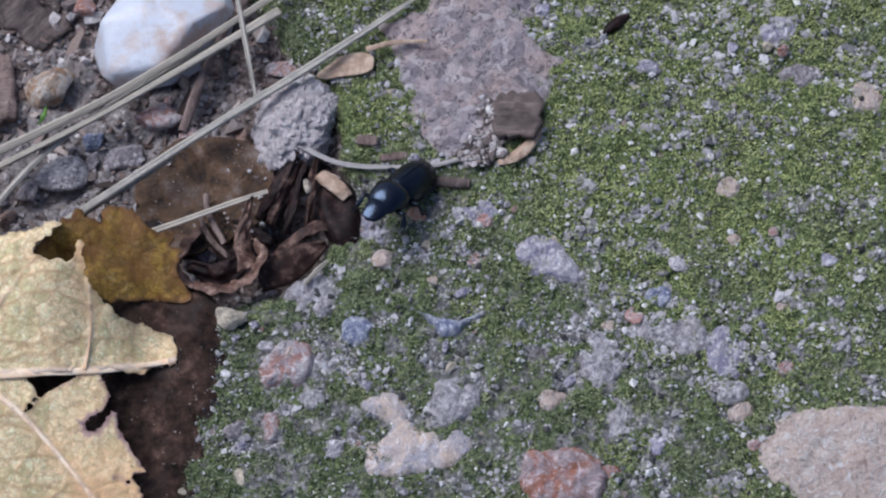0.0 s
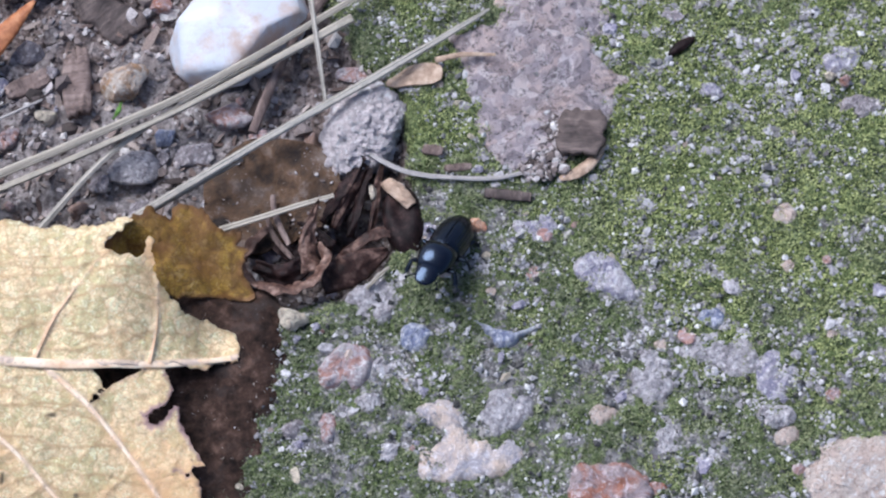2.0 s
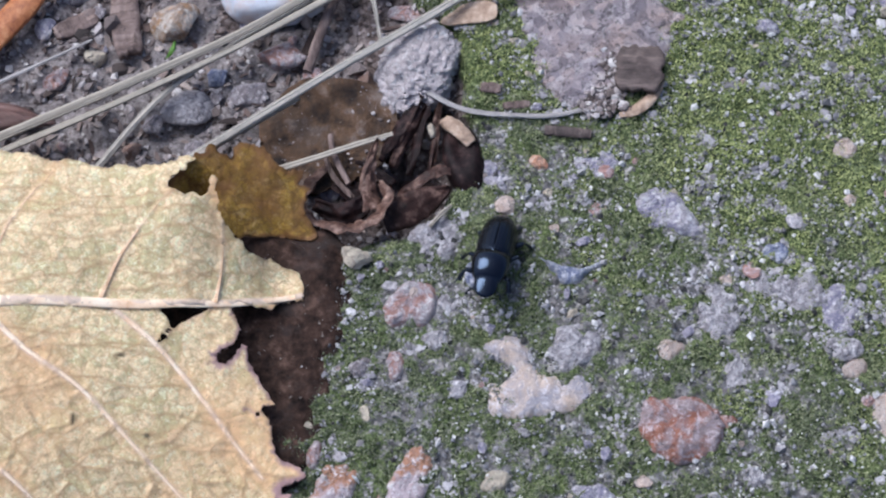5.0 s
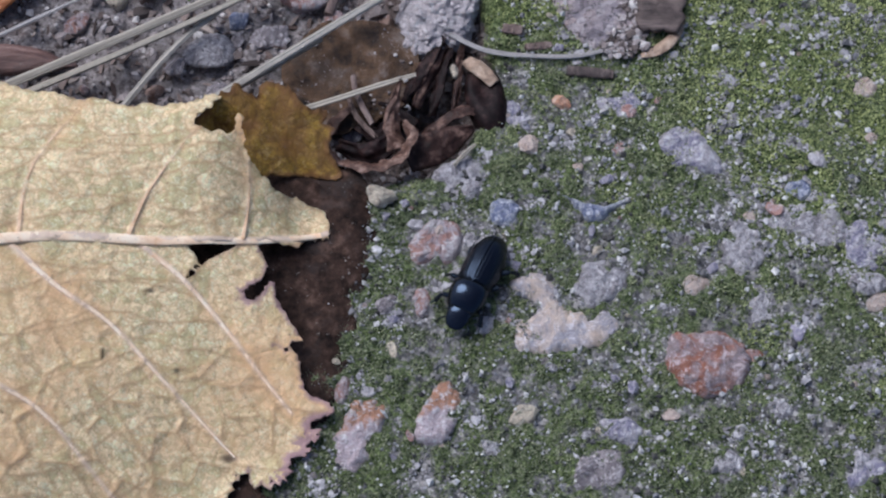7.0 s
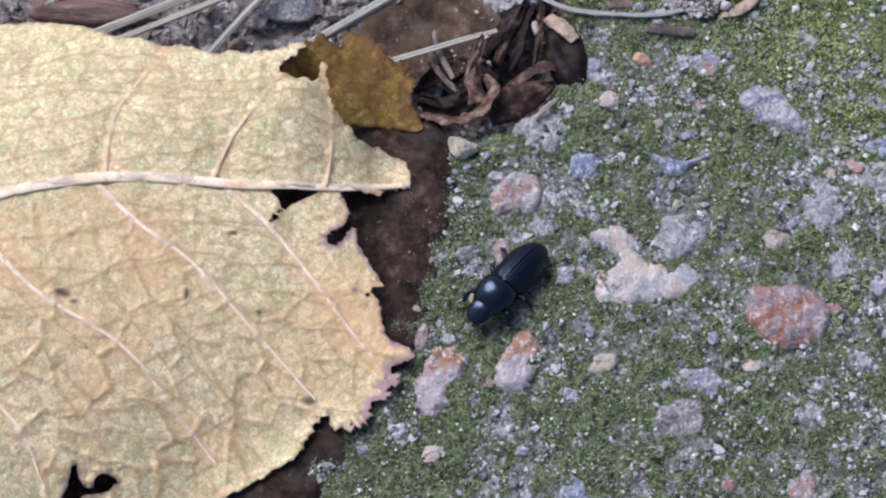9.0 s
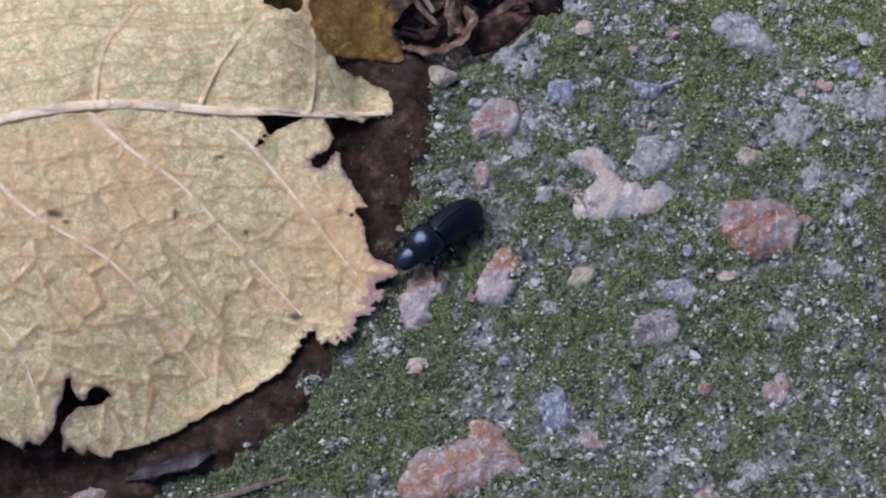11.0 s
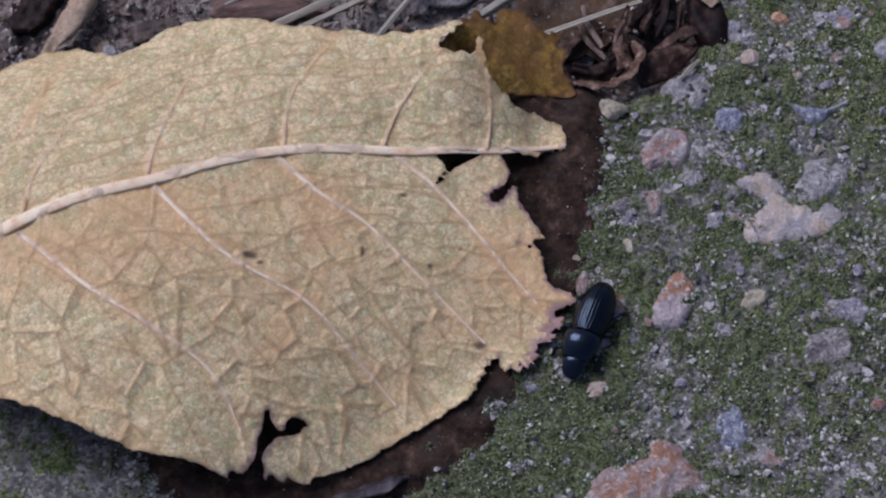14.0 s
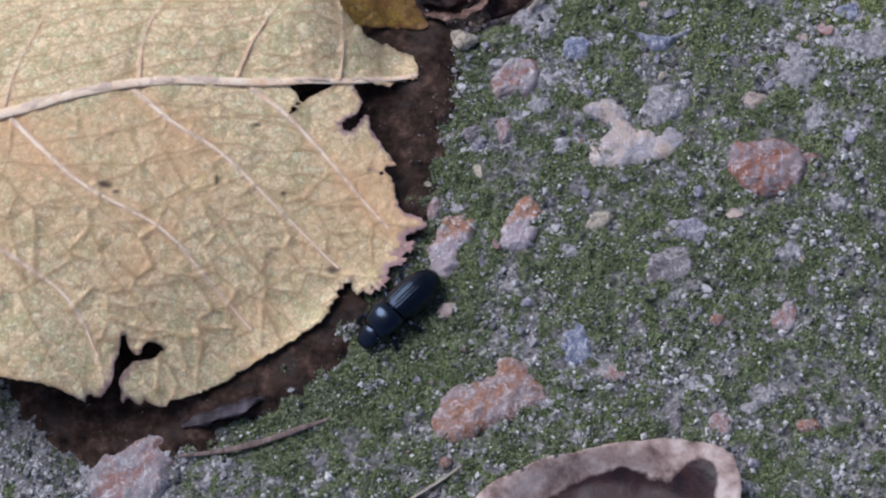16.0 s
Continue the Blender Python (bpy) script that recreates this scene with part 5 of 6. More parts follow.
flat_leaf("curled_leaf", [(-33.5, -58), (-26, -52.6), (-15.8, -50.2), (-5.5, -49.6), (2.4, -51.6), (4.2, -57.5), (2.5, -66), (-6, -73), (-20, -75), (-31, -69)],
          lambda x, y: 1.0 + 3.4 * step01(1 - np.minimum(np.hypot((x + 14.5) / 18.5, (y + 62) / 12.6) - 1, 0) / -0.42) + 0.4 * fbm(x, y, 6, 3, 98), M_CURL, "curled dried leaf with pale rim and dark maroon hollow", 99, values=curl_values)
flat_leaf("leaf_scrap", [(-19.6, 59.6), (-17.5, 61.6), (-14.8, 63.0), (-11.4, 62.4), (-11.6, 59.8), (-15, 59.2)], lambda x, y: 0.9 + 0.25 * (x + 16) * 0.3 + 0.2 * fbm(x, y, 3, 2, 90), M_TAN, "small pale tan leaf scrap beside a stalk", 89, 0.35, 0.3)


def strip(name, points, widths, material, label, category, arc=60, thick=0.2, tilt=0, group="", ripple=0.15, seed=1):
    p = spline(points, 7)
    o = p.mean(0)
    v, f = ribbon(p - o, widths, arc, thick, tilt, 9, seed, ripple)
    lines = np.random.RandomState(seed).uniform(0.15, 1, 9)
    lines[[0, 8]] = 0.05, 0.9
    return thing(name, v, f, material, label, category, group, at=o, values={"fibre": np.tile(lines, 2 * len(p))})


strip("orange_leaf", [(-74.8, 74.6, 3.4), (-78.5, 70, 3.2), (-83.5, 63.6, 2.6), (-89.5, 56.6, 1.8), (-94, 51.5, 1.0)], (0.6, 3.6, 5.2, 5.0, 3.4), M_NEEDLE, "narrow orange-brown dry leaf with a crease", "leaf", 70, 0.25)
strip("grass_blade", [(-26.2, 53.0, 1.0), (-23.8, 49.8, 0.8), (-21.4, 47.4, 0.9), (-16.6, 44.6, 1.0), (-10.8, 43.4, 1.1), (-3.0, 43.0, 1.2), (2.5, 44.2, 1.4)], (0.4, 0.8, 0.95, 0.9, 0.85, 0.7), M_BLADE, "bleached curved grass blade with a dark beaded edge", "grass", 50, 0.15)
strip("bark_strip", [(-75.5, -41.2, 1.1), (-71.5, -40.0, 1.8), (-66.5, -38.6, 1.7), (-63.4, -37.2, 1.0)], (0.8, 3.4, 3.8, 0.8), M_PURPLE, "dark purplish grey curled leaf strip", "leaf", 90, 0.25, 30, ripple=0.7)


M_SPROUT = straw_material("green_sprout", (0.16, 0.34, 0.04), (0.10, 0.24, 0.03))
strip("green_sprout", [(-60.6, 53.0, 3.6), (-59.6, 54.0, 4.4), (-59.2, 55.4, 4.7)], (0.2, 0.9, 0.2), M_SPROUT, "tiny bright green sprout on the straw", "plant", 60)


def build_husk():
    husk = root("dried_husk", "curled dark red-brown dried flower husk in the hollow", "husk", at=(-27, 36, -3))
    o = np.array((-27, 36, -3))
    # inner folds take the shade-darkened brown, rim and lobe the highlit one
    for name, points, widths, m, arc, tilt in (
        ("curled_rim", [(-40.6, 31.5, -0.6), (-38.6, 28.0, 0.2), (-34.4, 26.0, 0.9), (-30.4, 26.8, 1.6), (-28.0, 29.2, 2.2), (-28.6, 32.6, 2.0)], (0.6, 2.6, 3.8, 4.8, 4.0, 0.6), M_HUSKLIT, 80, 52),
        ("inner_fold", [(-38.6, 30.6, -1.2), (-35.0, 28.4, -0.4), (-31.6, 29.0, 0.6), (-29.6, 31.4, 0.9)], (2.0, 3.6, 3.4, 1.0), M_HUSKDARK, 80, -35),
        ("pointed_lobe", [(-29.2, 28.6, 0.8), (-30.0, 32.6, 1.6), (-29.8, 36.0, 2.2), (-29.2, 39.8, 1.4)], (4.4, 3.4, 1.8, 0.25), M_HUSKLIT, 130, -30),
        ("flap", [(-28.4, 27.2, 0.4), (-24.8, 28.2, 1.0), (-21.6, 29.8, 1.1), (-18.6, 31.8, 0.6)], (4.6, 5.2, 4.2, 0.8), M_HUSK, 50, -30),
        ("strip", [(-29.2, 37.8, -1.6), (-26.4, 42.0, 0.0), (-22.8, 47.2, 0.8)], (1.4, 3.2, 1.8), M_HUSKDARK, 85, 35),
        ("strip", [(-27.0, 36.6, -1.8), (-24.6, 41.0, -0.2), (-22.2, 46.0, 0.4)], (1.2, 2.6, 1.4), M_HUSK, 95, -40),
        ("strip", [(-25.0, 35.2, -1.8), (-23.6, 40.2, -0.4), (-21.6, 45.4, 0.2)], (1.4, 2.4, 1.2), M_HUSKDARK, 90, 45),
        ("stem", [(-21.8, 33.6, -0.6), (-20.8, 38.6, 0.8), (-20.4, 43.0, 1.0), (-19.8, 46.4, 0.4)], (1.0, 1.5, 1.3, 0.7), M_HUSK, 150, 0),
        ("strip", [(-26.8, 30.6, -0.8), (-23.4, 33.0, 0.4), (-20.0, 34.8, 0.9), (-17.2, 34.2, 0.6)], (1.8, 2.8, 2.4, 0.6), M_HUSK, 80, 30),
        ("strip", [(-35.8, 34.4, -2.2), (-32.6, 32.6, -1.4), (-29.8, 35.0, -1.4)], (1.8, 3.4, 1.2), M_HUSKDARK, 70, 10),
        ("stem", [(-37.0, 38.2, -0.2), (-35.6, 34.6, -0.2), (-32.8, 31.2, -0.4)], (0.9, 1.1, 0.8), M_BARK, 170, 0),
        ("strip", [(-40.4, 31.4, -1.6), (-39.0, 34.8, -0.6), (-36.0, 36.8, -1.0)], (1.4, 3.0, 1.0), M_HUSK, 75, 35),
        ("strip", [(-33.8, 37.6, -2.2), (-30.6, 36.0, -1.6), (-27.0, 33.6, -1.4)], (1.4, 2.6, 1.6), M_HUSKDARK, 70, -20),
    ):
        v, f = ribbon(spline(np.array(points) - o, 7), widths, arc * 0.8, 0.12, tilt, 11, int(abs(points[0][0]) * 3), 0.8)
        part(name, v, f, m, husk)
    # the dark hollow seed cup with its pale collar
    v, f = ball(4)
    hollow = 1 - 0.55 * np.exp(-(((v[:, 0] + 0.05) / 0.6) ** 2 + ((v[:, 1] - 0.25) / 0.6) ** 2)) * (v[:, 2] > 0)
    v = v * (1 + 0.08 * fbm(v[:, 0], v[:, 1], 0.6, 3, 640, v[:, 2]))[:, None] * np.column_stack([np.full(len(v), 3.1), np.full(len(v), 6.2), 3.0 * hollow])
    c, s = math.cos(radians(10)), math.sin(radians(10))
    v = np.column_stack([v[:, 0] * c - v[:, 1] * s, v[:, 0] * s + v[:, 1] * c, v[:, 2]])
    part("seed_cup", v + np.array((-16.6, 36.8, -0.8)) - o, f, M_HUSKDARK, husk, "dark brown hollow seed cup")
    v, f = ribbon(spline(np.array([(-19.3, 43.0, 1.5), (-17.9, 41.7, 2.0), (-16.4, 40.1, 2.1), (-15.2, 38.6, 1.7)]) - o, 7), (2.6, 3.2, 3.0, 2.2), 115, 0.3, 8, 13, 5, 0.25)
    part("collar", v, f, M_TAN, husk, "pale tan curled collar")


build_husk()


# ---- straws and twigs ----
def straw(name, points, radii, material, label, seed, flat=0.75, category="straw"):
    p = spline(points, 8)
    o = p.mean(0)
    sides = 22
    v, f = tube(p - o, radii, sides, flat, 0.1, seed)
    side = np.random.RandomState(seed).uniform(0, 1, sides)
    fibre = np.clip(side[None] + 0.25 * fbm(np.arange(len(p))[:, None] * 0.9, np.arange(sides)[None] * 3.1, 1.0, 2, seed), 0, 1).ravel()
    return thing(name, v, f, material, label, category, "dry stalks in the hollow" if category == "straw" else "", at=o, values={"fibre": fibre})


straw("straw", [(-92, 37.2, 3.4), (-85.7, 40.2, 3.4), (-66.5, 48.8, 3.6), (-47.8, 58.2, 3.5), (-25.7, 73.0, 3.0), (-2.8, 89.5, 2.2), (12, 100, 1.4)], (0.65, 0.7, 0.65, 0.55, 0.45, 0.35), M_STRAW, "long dry yellowish straw lying across stones", 1)
straw("straw", [(-91, 35.6, 2.2), (-84.1, 39.0, 2.3), (-66, 47.2, 2.5), (-47.8, 56.6, 2.6), (-25.0, 70.4, 2.6)], (0.45, 0.55, 0.5, 0.5, 0.75), M_STRAW, "long dry straw with a split blunt end", 2)
straw("straw", [(-73.0, 32.8, 1.2), (-70.3, 36.4, 1.2), (-60.9, 48.4, 1.4), (-48.1, 57.8, 2.0), (-33, 66.6, 2.0)], (0.5, 0.55, 0.45, 0.4, 0.3), M_STRAWGREY, "bent greyish dry straw", 3)
straw("straw", [(-64, 31.0, 4.0), (-59.2, 34.4, 3.4), (-37.3, 49.3, 3.1), (-20.6, 60.0, 2.9), (-9.0, 68.3, 2.0), (-4, 72, 1.6)], (0.62, 0.66, 0.62, 0.66, 0.5, 0.2), M_STRAWGREY, "thick weathered grey straw", 4)
straw("straw", [(-56.4, 36.0, 2.6), (-48, 41.6, 2.4), (-40.6, 46.4, 2.2)], (0.25, 0.3, 0.2), M_STRAW, "thin pale straw fibre on soil", 5)
straw("straw", [(-36.8, 98.6, 2.0), (-34.7, 86.4, 3.5), (-32.0, 76.8, 4.2), (-30.2, 66.0, 3.0), (-28.6, 55.5, 0.8)], (0.25, 0.38, 0.4, 0.38, 0.25), M_STRAWGREY, "thin upright grey grass stalk", 6)
straw("straw", [(-95.0, 47.0, 0.6), (-84, 52.6, 0.6), (-72.7, 58.5, 0.4)], (0.3, 0.35, 0.2), M_BLADE, "thin bleached straw on soil", 7)
straw("straw", [(-44.6, 34.6, 1.8), (-37.2, 37.1, 1.7), (-31, 39.3, 1.4), (-26.9, 40.6, 1.2)], (0.5, 0.45, 0.4, 0.3), M_STRAW, "short pale broken straw", 8)
straw("straw", [(-12.2, 63.2, 1.4), (-8, 63.6, 2.2), (-3.0, 63.4, 2.3)], (0.5, 0.4, 0.25), M_TAN, "short reddish tan stalk", 9)
straw("straw", [(-21.6, 25.4, 1.2), (-20.0, 27.2, 1.3), (-18.4, 28.8, 1.1)], (0.25, 0.4, 0.2), M_STRAW, "tiny pale straw sliver beside the husk", 21)
straw("straw", [(-45, 85.2, 0.4), (-37, 88.8, 0.4), (-29, 92, 0.2)], (0.35, 0.4, 0.25), M_STRAW, "short dry straw on soil", 10)
straw("straw", [(-42.5, -54.8, 0.5), (-39.4, -53.2, 0.7), (-36.9, -51.7, 0.8), (-34.6, -50.0, 0.5)], (0.22, 0.28, 0.3, 0.15), M_STRAW, "short yellow straw on the slab", 11)
straw("twig", [(-40.0, 52.5, -0.8), (-38.0, 59, -0.4), (-35.6, 65.2, -0.2), (-32.6, 71.4, 0.2), (-24.4, 82.1, 0.2)], (0.7, 0.75, 0.6, 0.6, 0.3), M_BARK, "thin grey-brown twig on soil", 12, 1.0, "twig")
straw("twig", [(-4.6, 40.9, 0.6), (-1.5, 40.4, 0.7), (2.2, 40.0, 0.6)], (0.75, 0.85, 0.7), M_DARKWOOD, "short dark brown twig on the slab", 13, 0.8, "twig")
straw("twig", [(-76, -45.6, 0.5), (-70, -45.4, 0.7), (-64.7, -44.6, 0.7), (-58, -42.8, 0.8), (-53.6, -41.4, 0.5)], (0.2, 0.38, 0.46, 0.42, 0.15), M_BARK, "flat greyish brown twig on the slab", 14, 0.5, "twig")
straw("twig", [(-36.2, 41.5, -0.2), (-35.6, 38.0, 0.1), (-33.4, 33.4, -0.4)], (0.4, 0.45, 0.4), M_BARK, "thin grey twig by the husk", 15, 1.0, "twig")


# ---- loose stones and chips ----
def loose(name, x, y, rx, ry, rz, material, label, category, turn=0, z=None, rough=0.26, facet=0.85, levels=3, tilt=0, group="", seed=0):
    v, f = stone_shape(rx, ry, rz, int(abs(x * 13) + abs(y * 7)) + seed, rough, facet, levels, turn)
    base = floor_z(x, y) if z is None else z
    c, s = math.cos(radians(tilt)), math.sin(radians(tilt))
    v = np.column_stack([v[:, 0] * c - v[:, 2] * s, v[:, 1], v[:, 0] * s + v[:, 2] * c])
    return thing(name, v, f, material, label, category, group, at=(x, y, base - v[:, 2].min() * 0.72), smooth=name != "stone_chip")


STONES = "loose stones in the hollow"


def build_quartz():
    v, f = BALLS[4]
    v = v.copy() * (1 + 0.10 * fbm(v[:, 0], v[:, 1], 0.9, 3, 15, v[:, 2]))[:, None]
    for x, y, z, cut in ((-0.42, -0.22, 0.88, 0.60), (0.48, 0.10, 0.87, 0.58), (0.05, 0.55, 0.83, 0.68), (-0.92, 0.30, 0.25, 0.80), (0.15, -0.96, 0.22, 0.74), (0.66, 0.70, 0.28, 0.84), (-0.45, 0.88, 0.15, 0.76), (-0.70, -0.68, 0.2, 0.86), (0.95, -0.2, 0.2, 0.86)):
        n = np.array((x, y, z)) / math.sqrt(x * x + y * y + z * z)
        v -= 0.94 * np.maximum(v @ n - cut, 0)[:, None] * n
    groove = np.exp(-((v[:, 0] * 0.95 - v[:, 1] * 0.3 - 0.02) / 0.05) ** 2)
    v = v * (1 - 0.06 * groove + 0.025 * fbm(v[:, 0], v[:, 1], 0.25, 3, 16, v[:, 2]))[:, None] * (12.4, 9.6, 6.4)
    c, s = math.cos(radians(38)), math.sin(radians(38))
    v = np.column_stack([v[:, 0] * c - v[:, 1] * s, v[:, 0] * s + v[:, 1] * c, v[:, 2]])
    thing("quartz_stone", v, f, M_QUARTZ, "white quartz stone with a pinkish shoulder on the soil", "stone", STONES, at=(-43.4, 71.0, 0.6))


build_quartz()
loose("stone", -60.2, 61.0, 4.7, 3.6, 2.6, M_AMBER, "amber and white glassy stone on soil", "stone", 10, group=STONES)
loose("stone", -53.8, 52.6, 2.3, 1.6, 1.3, M_BLUE, "small smooth pale blue stone", "stone", 25, group=STONES)
loose("stone", -43.9, 56.0, 4.6, 2.5, 2.2, M_PINK, "oblong pinkish brown stone on soil", "stone", 5, group=STONES)
loose("stone", -31.2, 52.0, 1.9, 3.8, 1.9, M_BROWN, "upright brown stone on soil", "stone", 8, group=STONES)
def build_lump():
    v, f = ball(6)
    v = v * (1 + 0.22 * fbm(v[:, 0], v[:, 1], 0.9, 3, 91, v[:, 2]))[:, None] * (5.6, 8.2, 3.4)
    n = v / np.linalg.norm(v, axis=1, keepdims=True)
    x, y, z = v.T
    grain = np.abs(noise3(x / 0.9, y / 0.9, z / 0.9, 94)) + 0.6 * np.abs(noise3(x / 0.45, y / 0.45, z / 0.45, 95))
    v = v + n * (0.9 * fbm(x, y, 2.2, 3, 92, z) - 1.2 * np.clip(noise3(x / 1.4, y / 1.4, z / 1.4, 93) - 0.25, 0, 1) + 0.75 * grain)[:, None]
    c, s = math.cos(radians(-18)), math.sin(radians(-18))
    v = np.column_stack([v[:, 0] * c - v[:, 1] * s, v[:, 0] * s + v[:, 1] * c, v[:, 2]])
    thing("cement_lump", v, f, M_LUMP, "crumbly pale grey lump of cement", "stone", STONES, at=(-23.0, 52.6, -1.2))


build_lump()
loose("stone", -76.3, 67.8, 2.7, 2.3, 1.7, M_GREY, "small slate grey stone", "stone", 0, group=STONES)
loose("stone", -72.3, 64.4, 1.6, 1.6, 1.1, M_GREY, "tiny dark grey stone", "stone", 0, group=STONES)
loose("stone", -80.6, 61.6, 2.2, 2.0, 1.4, M_LAVENDER, "small pale grey stone on soil", "stone", 0, group=STONES)
loose("stone", -55.8, 76.3, 2.4, 2.7, 2.0, M_RED, "small reddish brown stone", "stone", 0, group=STONES)
loose("stone", -75.6, 79.4, 3.4, 3.0, 2.2, M_PINK, "greyish pink stone on soil", "stone", 20, group=STONES)
loose("stone", -84.6, 88.0, 4.0, 3.4, 2.4, M_BROWN, "brown stone in the soil", "stone", 0, group=STONES)
loose("stone", -62.0, 84.0, 2.4, 3.6, 1.8, M_LAVENDER, "violet grey stone on soil", "stone", 10, group=STONES)
loose("stone", -26.0, 87.6, 5.0, 3.6, 2.2, M_PALE, "rough pale grey stone", "stone", 15, group=STONES, rough=0.35)
loose("stone", -17.0, 88.8, 3.8, 2.6, 1.6, M_LAVENDER, "bluish white stone on soil", "stone", -30, group=STONES)
loose("stone", -46.6, 92.0, 3.2, 2.6, 2.0, M_BROWN, "dark brown stone on soil", "stone", 0, group=STONES)
loose("stone", -78.4, 53.2, 3.2, 3.0, 1.6, M_PINK, "dusty pink flat stone", "stone", 30, group=STONES)
loose("stone", -72.4, 56.4, 2.0, 1.8, 1.3, M_CREAM, "small cream stone on soil", "stone", 0, group=STONES)
loose("stone", -58.0, 47.6, 4.4, 3.2, 2.0, M_PALE, "greyish stone by the straws", "stone", 15, group=STONES)
loose("stone", -49.0, 49.4, 4.0, 2.8, 1.6, M_GREY, "grey stone covered with soil", "stone", 20, group=STONES)
loose("stone", -62.8, 44.6, 2.0, 1.8, 1.4, M_GREY, "dark grey pebble on soil", "stone", 0, group=STONES)
loose("stone", -66.0, 41.0, 2.2, 1.8, 1.3, M_BROWN, "small brown pebble on soil", "stone", 20, group=STONES)
loose("stone", -57.0, 41.2, 2.6, 2.2, 1.4, M_GREY, "rounded grey-brown pebble on soil", "stone", 0, group=STONES)
loose("stone", -36.6, 33.8, 2.4, 1.8, 1.4, M_LAVENDER, "small grey stone inside the husk", "stone", 20, group=STONES)
loose("stone", -25.0, 63.0, 3.6, 1.8, 1.2, M_PINK, "flat pinkish stone chip on soil", "stone", -10, group=STONES)
loose("stone", -88.0, 73.0, 2.4, 2.0, 1.5, M_GREY, "dark wet stone on soil", "stone", 10, group=STONES)
loose("stone_chip", -31.4, 20.9, 2.6, 1.9, 1.5, M_CREAM, "cream stone chip on the edge of the slab", "stone", -15, rough=0.55, facet=0.95)
loose("stone_chip", -5.6, 35.5, 1.9, 1.3, 1.1, M_SALMON, "bright orange brick chip on the slab", "stone", -20, rough=0.55, facet=0.95)
loose("stone_chip", -21.3, 41.3, 0.8, 1.5, 0.8, M_CREAM, "pinkish white chip on the husk", "stone", 5, z=0.6)
loose("stone_chip", -1.6, 11.7, 1.2, 0.8, 0.6, M_CREAM, "small yellow stone chip on moss", "stone", 40)
loose("stone_chip", -8.9, 56.2, 1.0, 0.6, 0.5, M_CREAM, "tiny white chip on the moss", "stone", 30)
loose("bead", 46.8, 59.0, 1.1, 1.0, 0.9, M_CREAM, "round whitish seed on moss", "seed")
loose("bead", 48.9, 58.0, 1.1, 1.2, 0.9, M_RED, "round reddish brown seed", "seed")
loose("seed", 25.2, 65.2, 2.6, 1.0, 0.8, M_HUSKDARK, "dark maroon oval seed on the slab", "seed", 35, rough=0.1, facet=0.2)
loose("yellow_bead", -36.9, -49.4, 0.9, 0.9, 0.85, M_ORANGE, "tiny round orange-yellow seed", "seed", rough=0.05, facet=0.1)


def chip(x, y, lx, ly, lz, material, label, turn, tilt=0, seed=0, z=None):
    """A splinter of bark or wood: a box with broken ends and a fibrous top."""
    nu, nv = 20, 11
    u, w = np.meshgrid(np.linspace(-1, 1, nu), np.linspace(-1, 1, nv), indexing="ij")
    wide = 1 - 0.25 * np.abs(u) ** 4 + 0.24 * fbm(u * 2.5 + seed, w * 0.6 + np.sign(w) * 3, 1, 3, seed % 40)
    px, py = u * ly * (1 + 0.22 * fbm(w * 3.5 + seed, u * 0.4, 1, 3, 7)), w * lx * wide
    top = lz * (0.8 - 0.2 * w ** 4) + 0.45 * lz * fbm(u * 1.5, w * 5 + seed, 1, 3, 9) + 0.3 * lz * fbm(u * 5, w * 5 + seed, 1, 2, 19)
    v = np.vstack([np.column_stack([px.ravel(), py.ravel(), top.ravel()]), np.column_stack([px.ravel(), py.ravel(), -0.3 * lz + 0 * top.ravel()])])
    n = nu * nv
    f = grid_faces(nu, nv)
    loop = [k for k in range(nv)] + [k * nv + nv - 1 for k in range(1, nu)] + [(nu - 1) * nv + k for k in range(nv - 2, -1, -1)] + [k * nv for k in range(nu - 2, 0, -1)]
    faces = f.tolist() + (f[:, ::-1] + n).tolist() + [[s, t, t + n, s + n] for s, t in zip(loop, loop[1:] + loop[:1])]
    ob = thing("wood_chip", v, faces, material, label, "wood", "wood chips", at=(x, y, (floor_z(x, y) if z is None else z) + 0.35 * lz))
    ob.rotation_euler = (0, radians(tilt), radians(turn))
    return ob


chip(-68.0, 62.4, 2.2, 6.4, 1.3, M_BARK, "upright brown bark splinter on the soil", 98, 8, 1)
loose("dead_wood", -87.0, 46.2, 11.5, 3.2, 2.2, M_REDWOOD, "smooth reddish brown piece of dead wood", "wood", -5, rough=0.26, facet=0.6, levels=4)
chip(-64.4, 75.0, 3.4, 5.6, 1.4, M_DARKWOOD, "dark fibrous piece of rotten wood", -40, 10, 3)
chip(-75.6, 62.0, 1.6, 3.4, 0.9, M_BARK, "reddish brown bark flake", 30, 5, 4)
strip("leaf_curl", [(-71.6, 79.6, 1.2), (-69.6, 82.6, 3.0), (-66.8, 85.6, 3.6), (-63.8, 87.4, 2.4)], (1.0, 4.2, 5.0, 1.4), M_OLIVE, "olive tan curled leaf piece on the soil", "leaf", 120, 0.25, 25, ripple=0.6, seed=33)
chip(-52.0, 84.0, 1.6, 4.2, 1.0, M_DARKWOOD, "dark wood splinter on soil", 70, 5, 6)
chip(-47.6, 88.2, 3.0, 4.4, 1.6, M_DARKWOOD, "dark brown bark piece on soil", 20, 5, 7)
chip(-14.0, 82.6, 1.5, 5.5, 0.9, M_DARKWOOD, "dark fibrous bark piece beside the straw", 35, 0, 8)
chip(-9.4, 85.4, 1.4, 3.2, 0.8, M_BROWN, "reddish brown bark flake", 30, 0, 9)
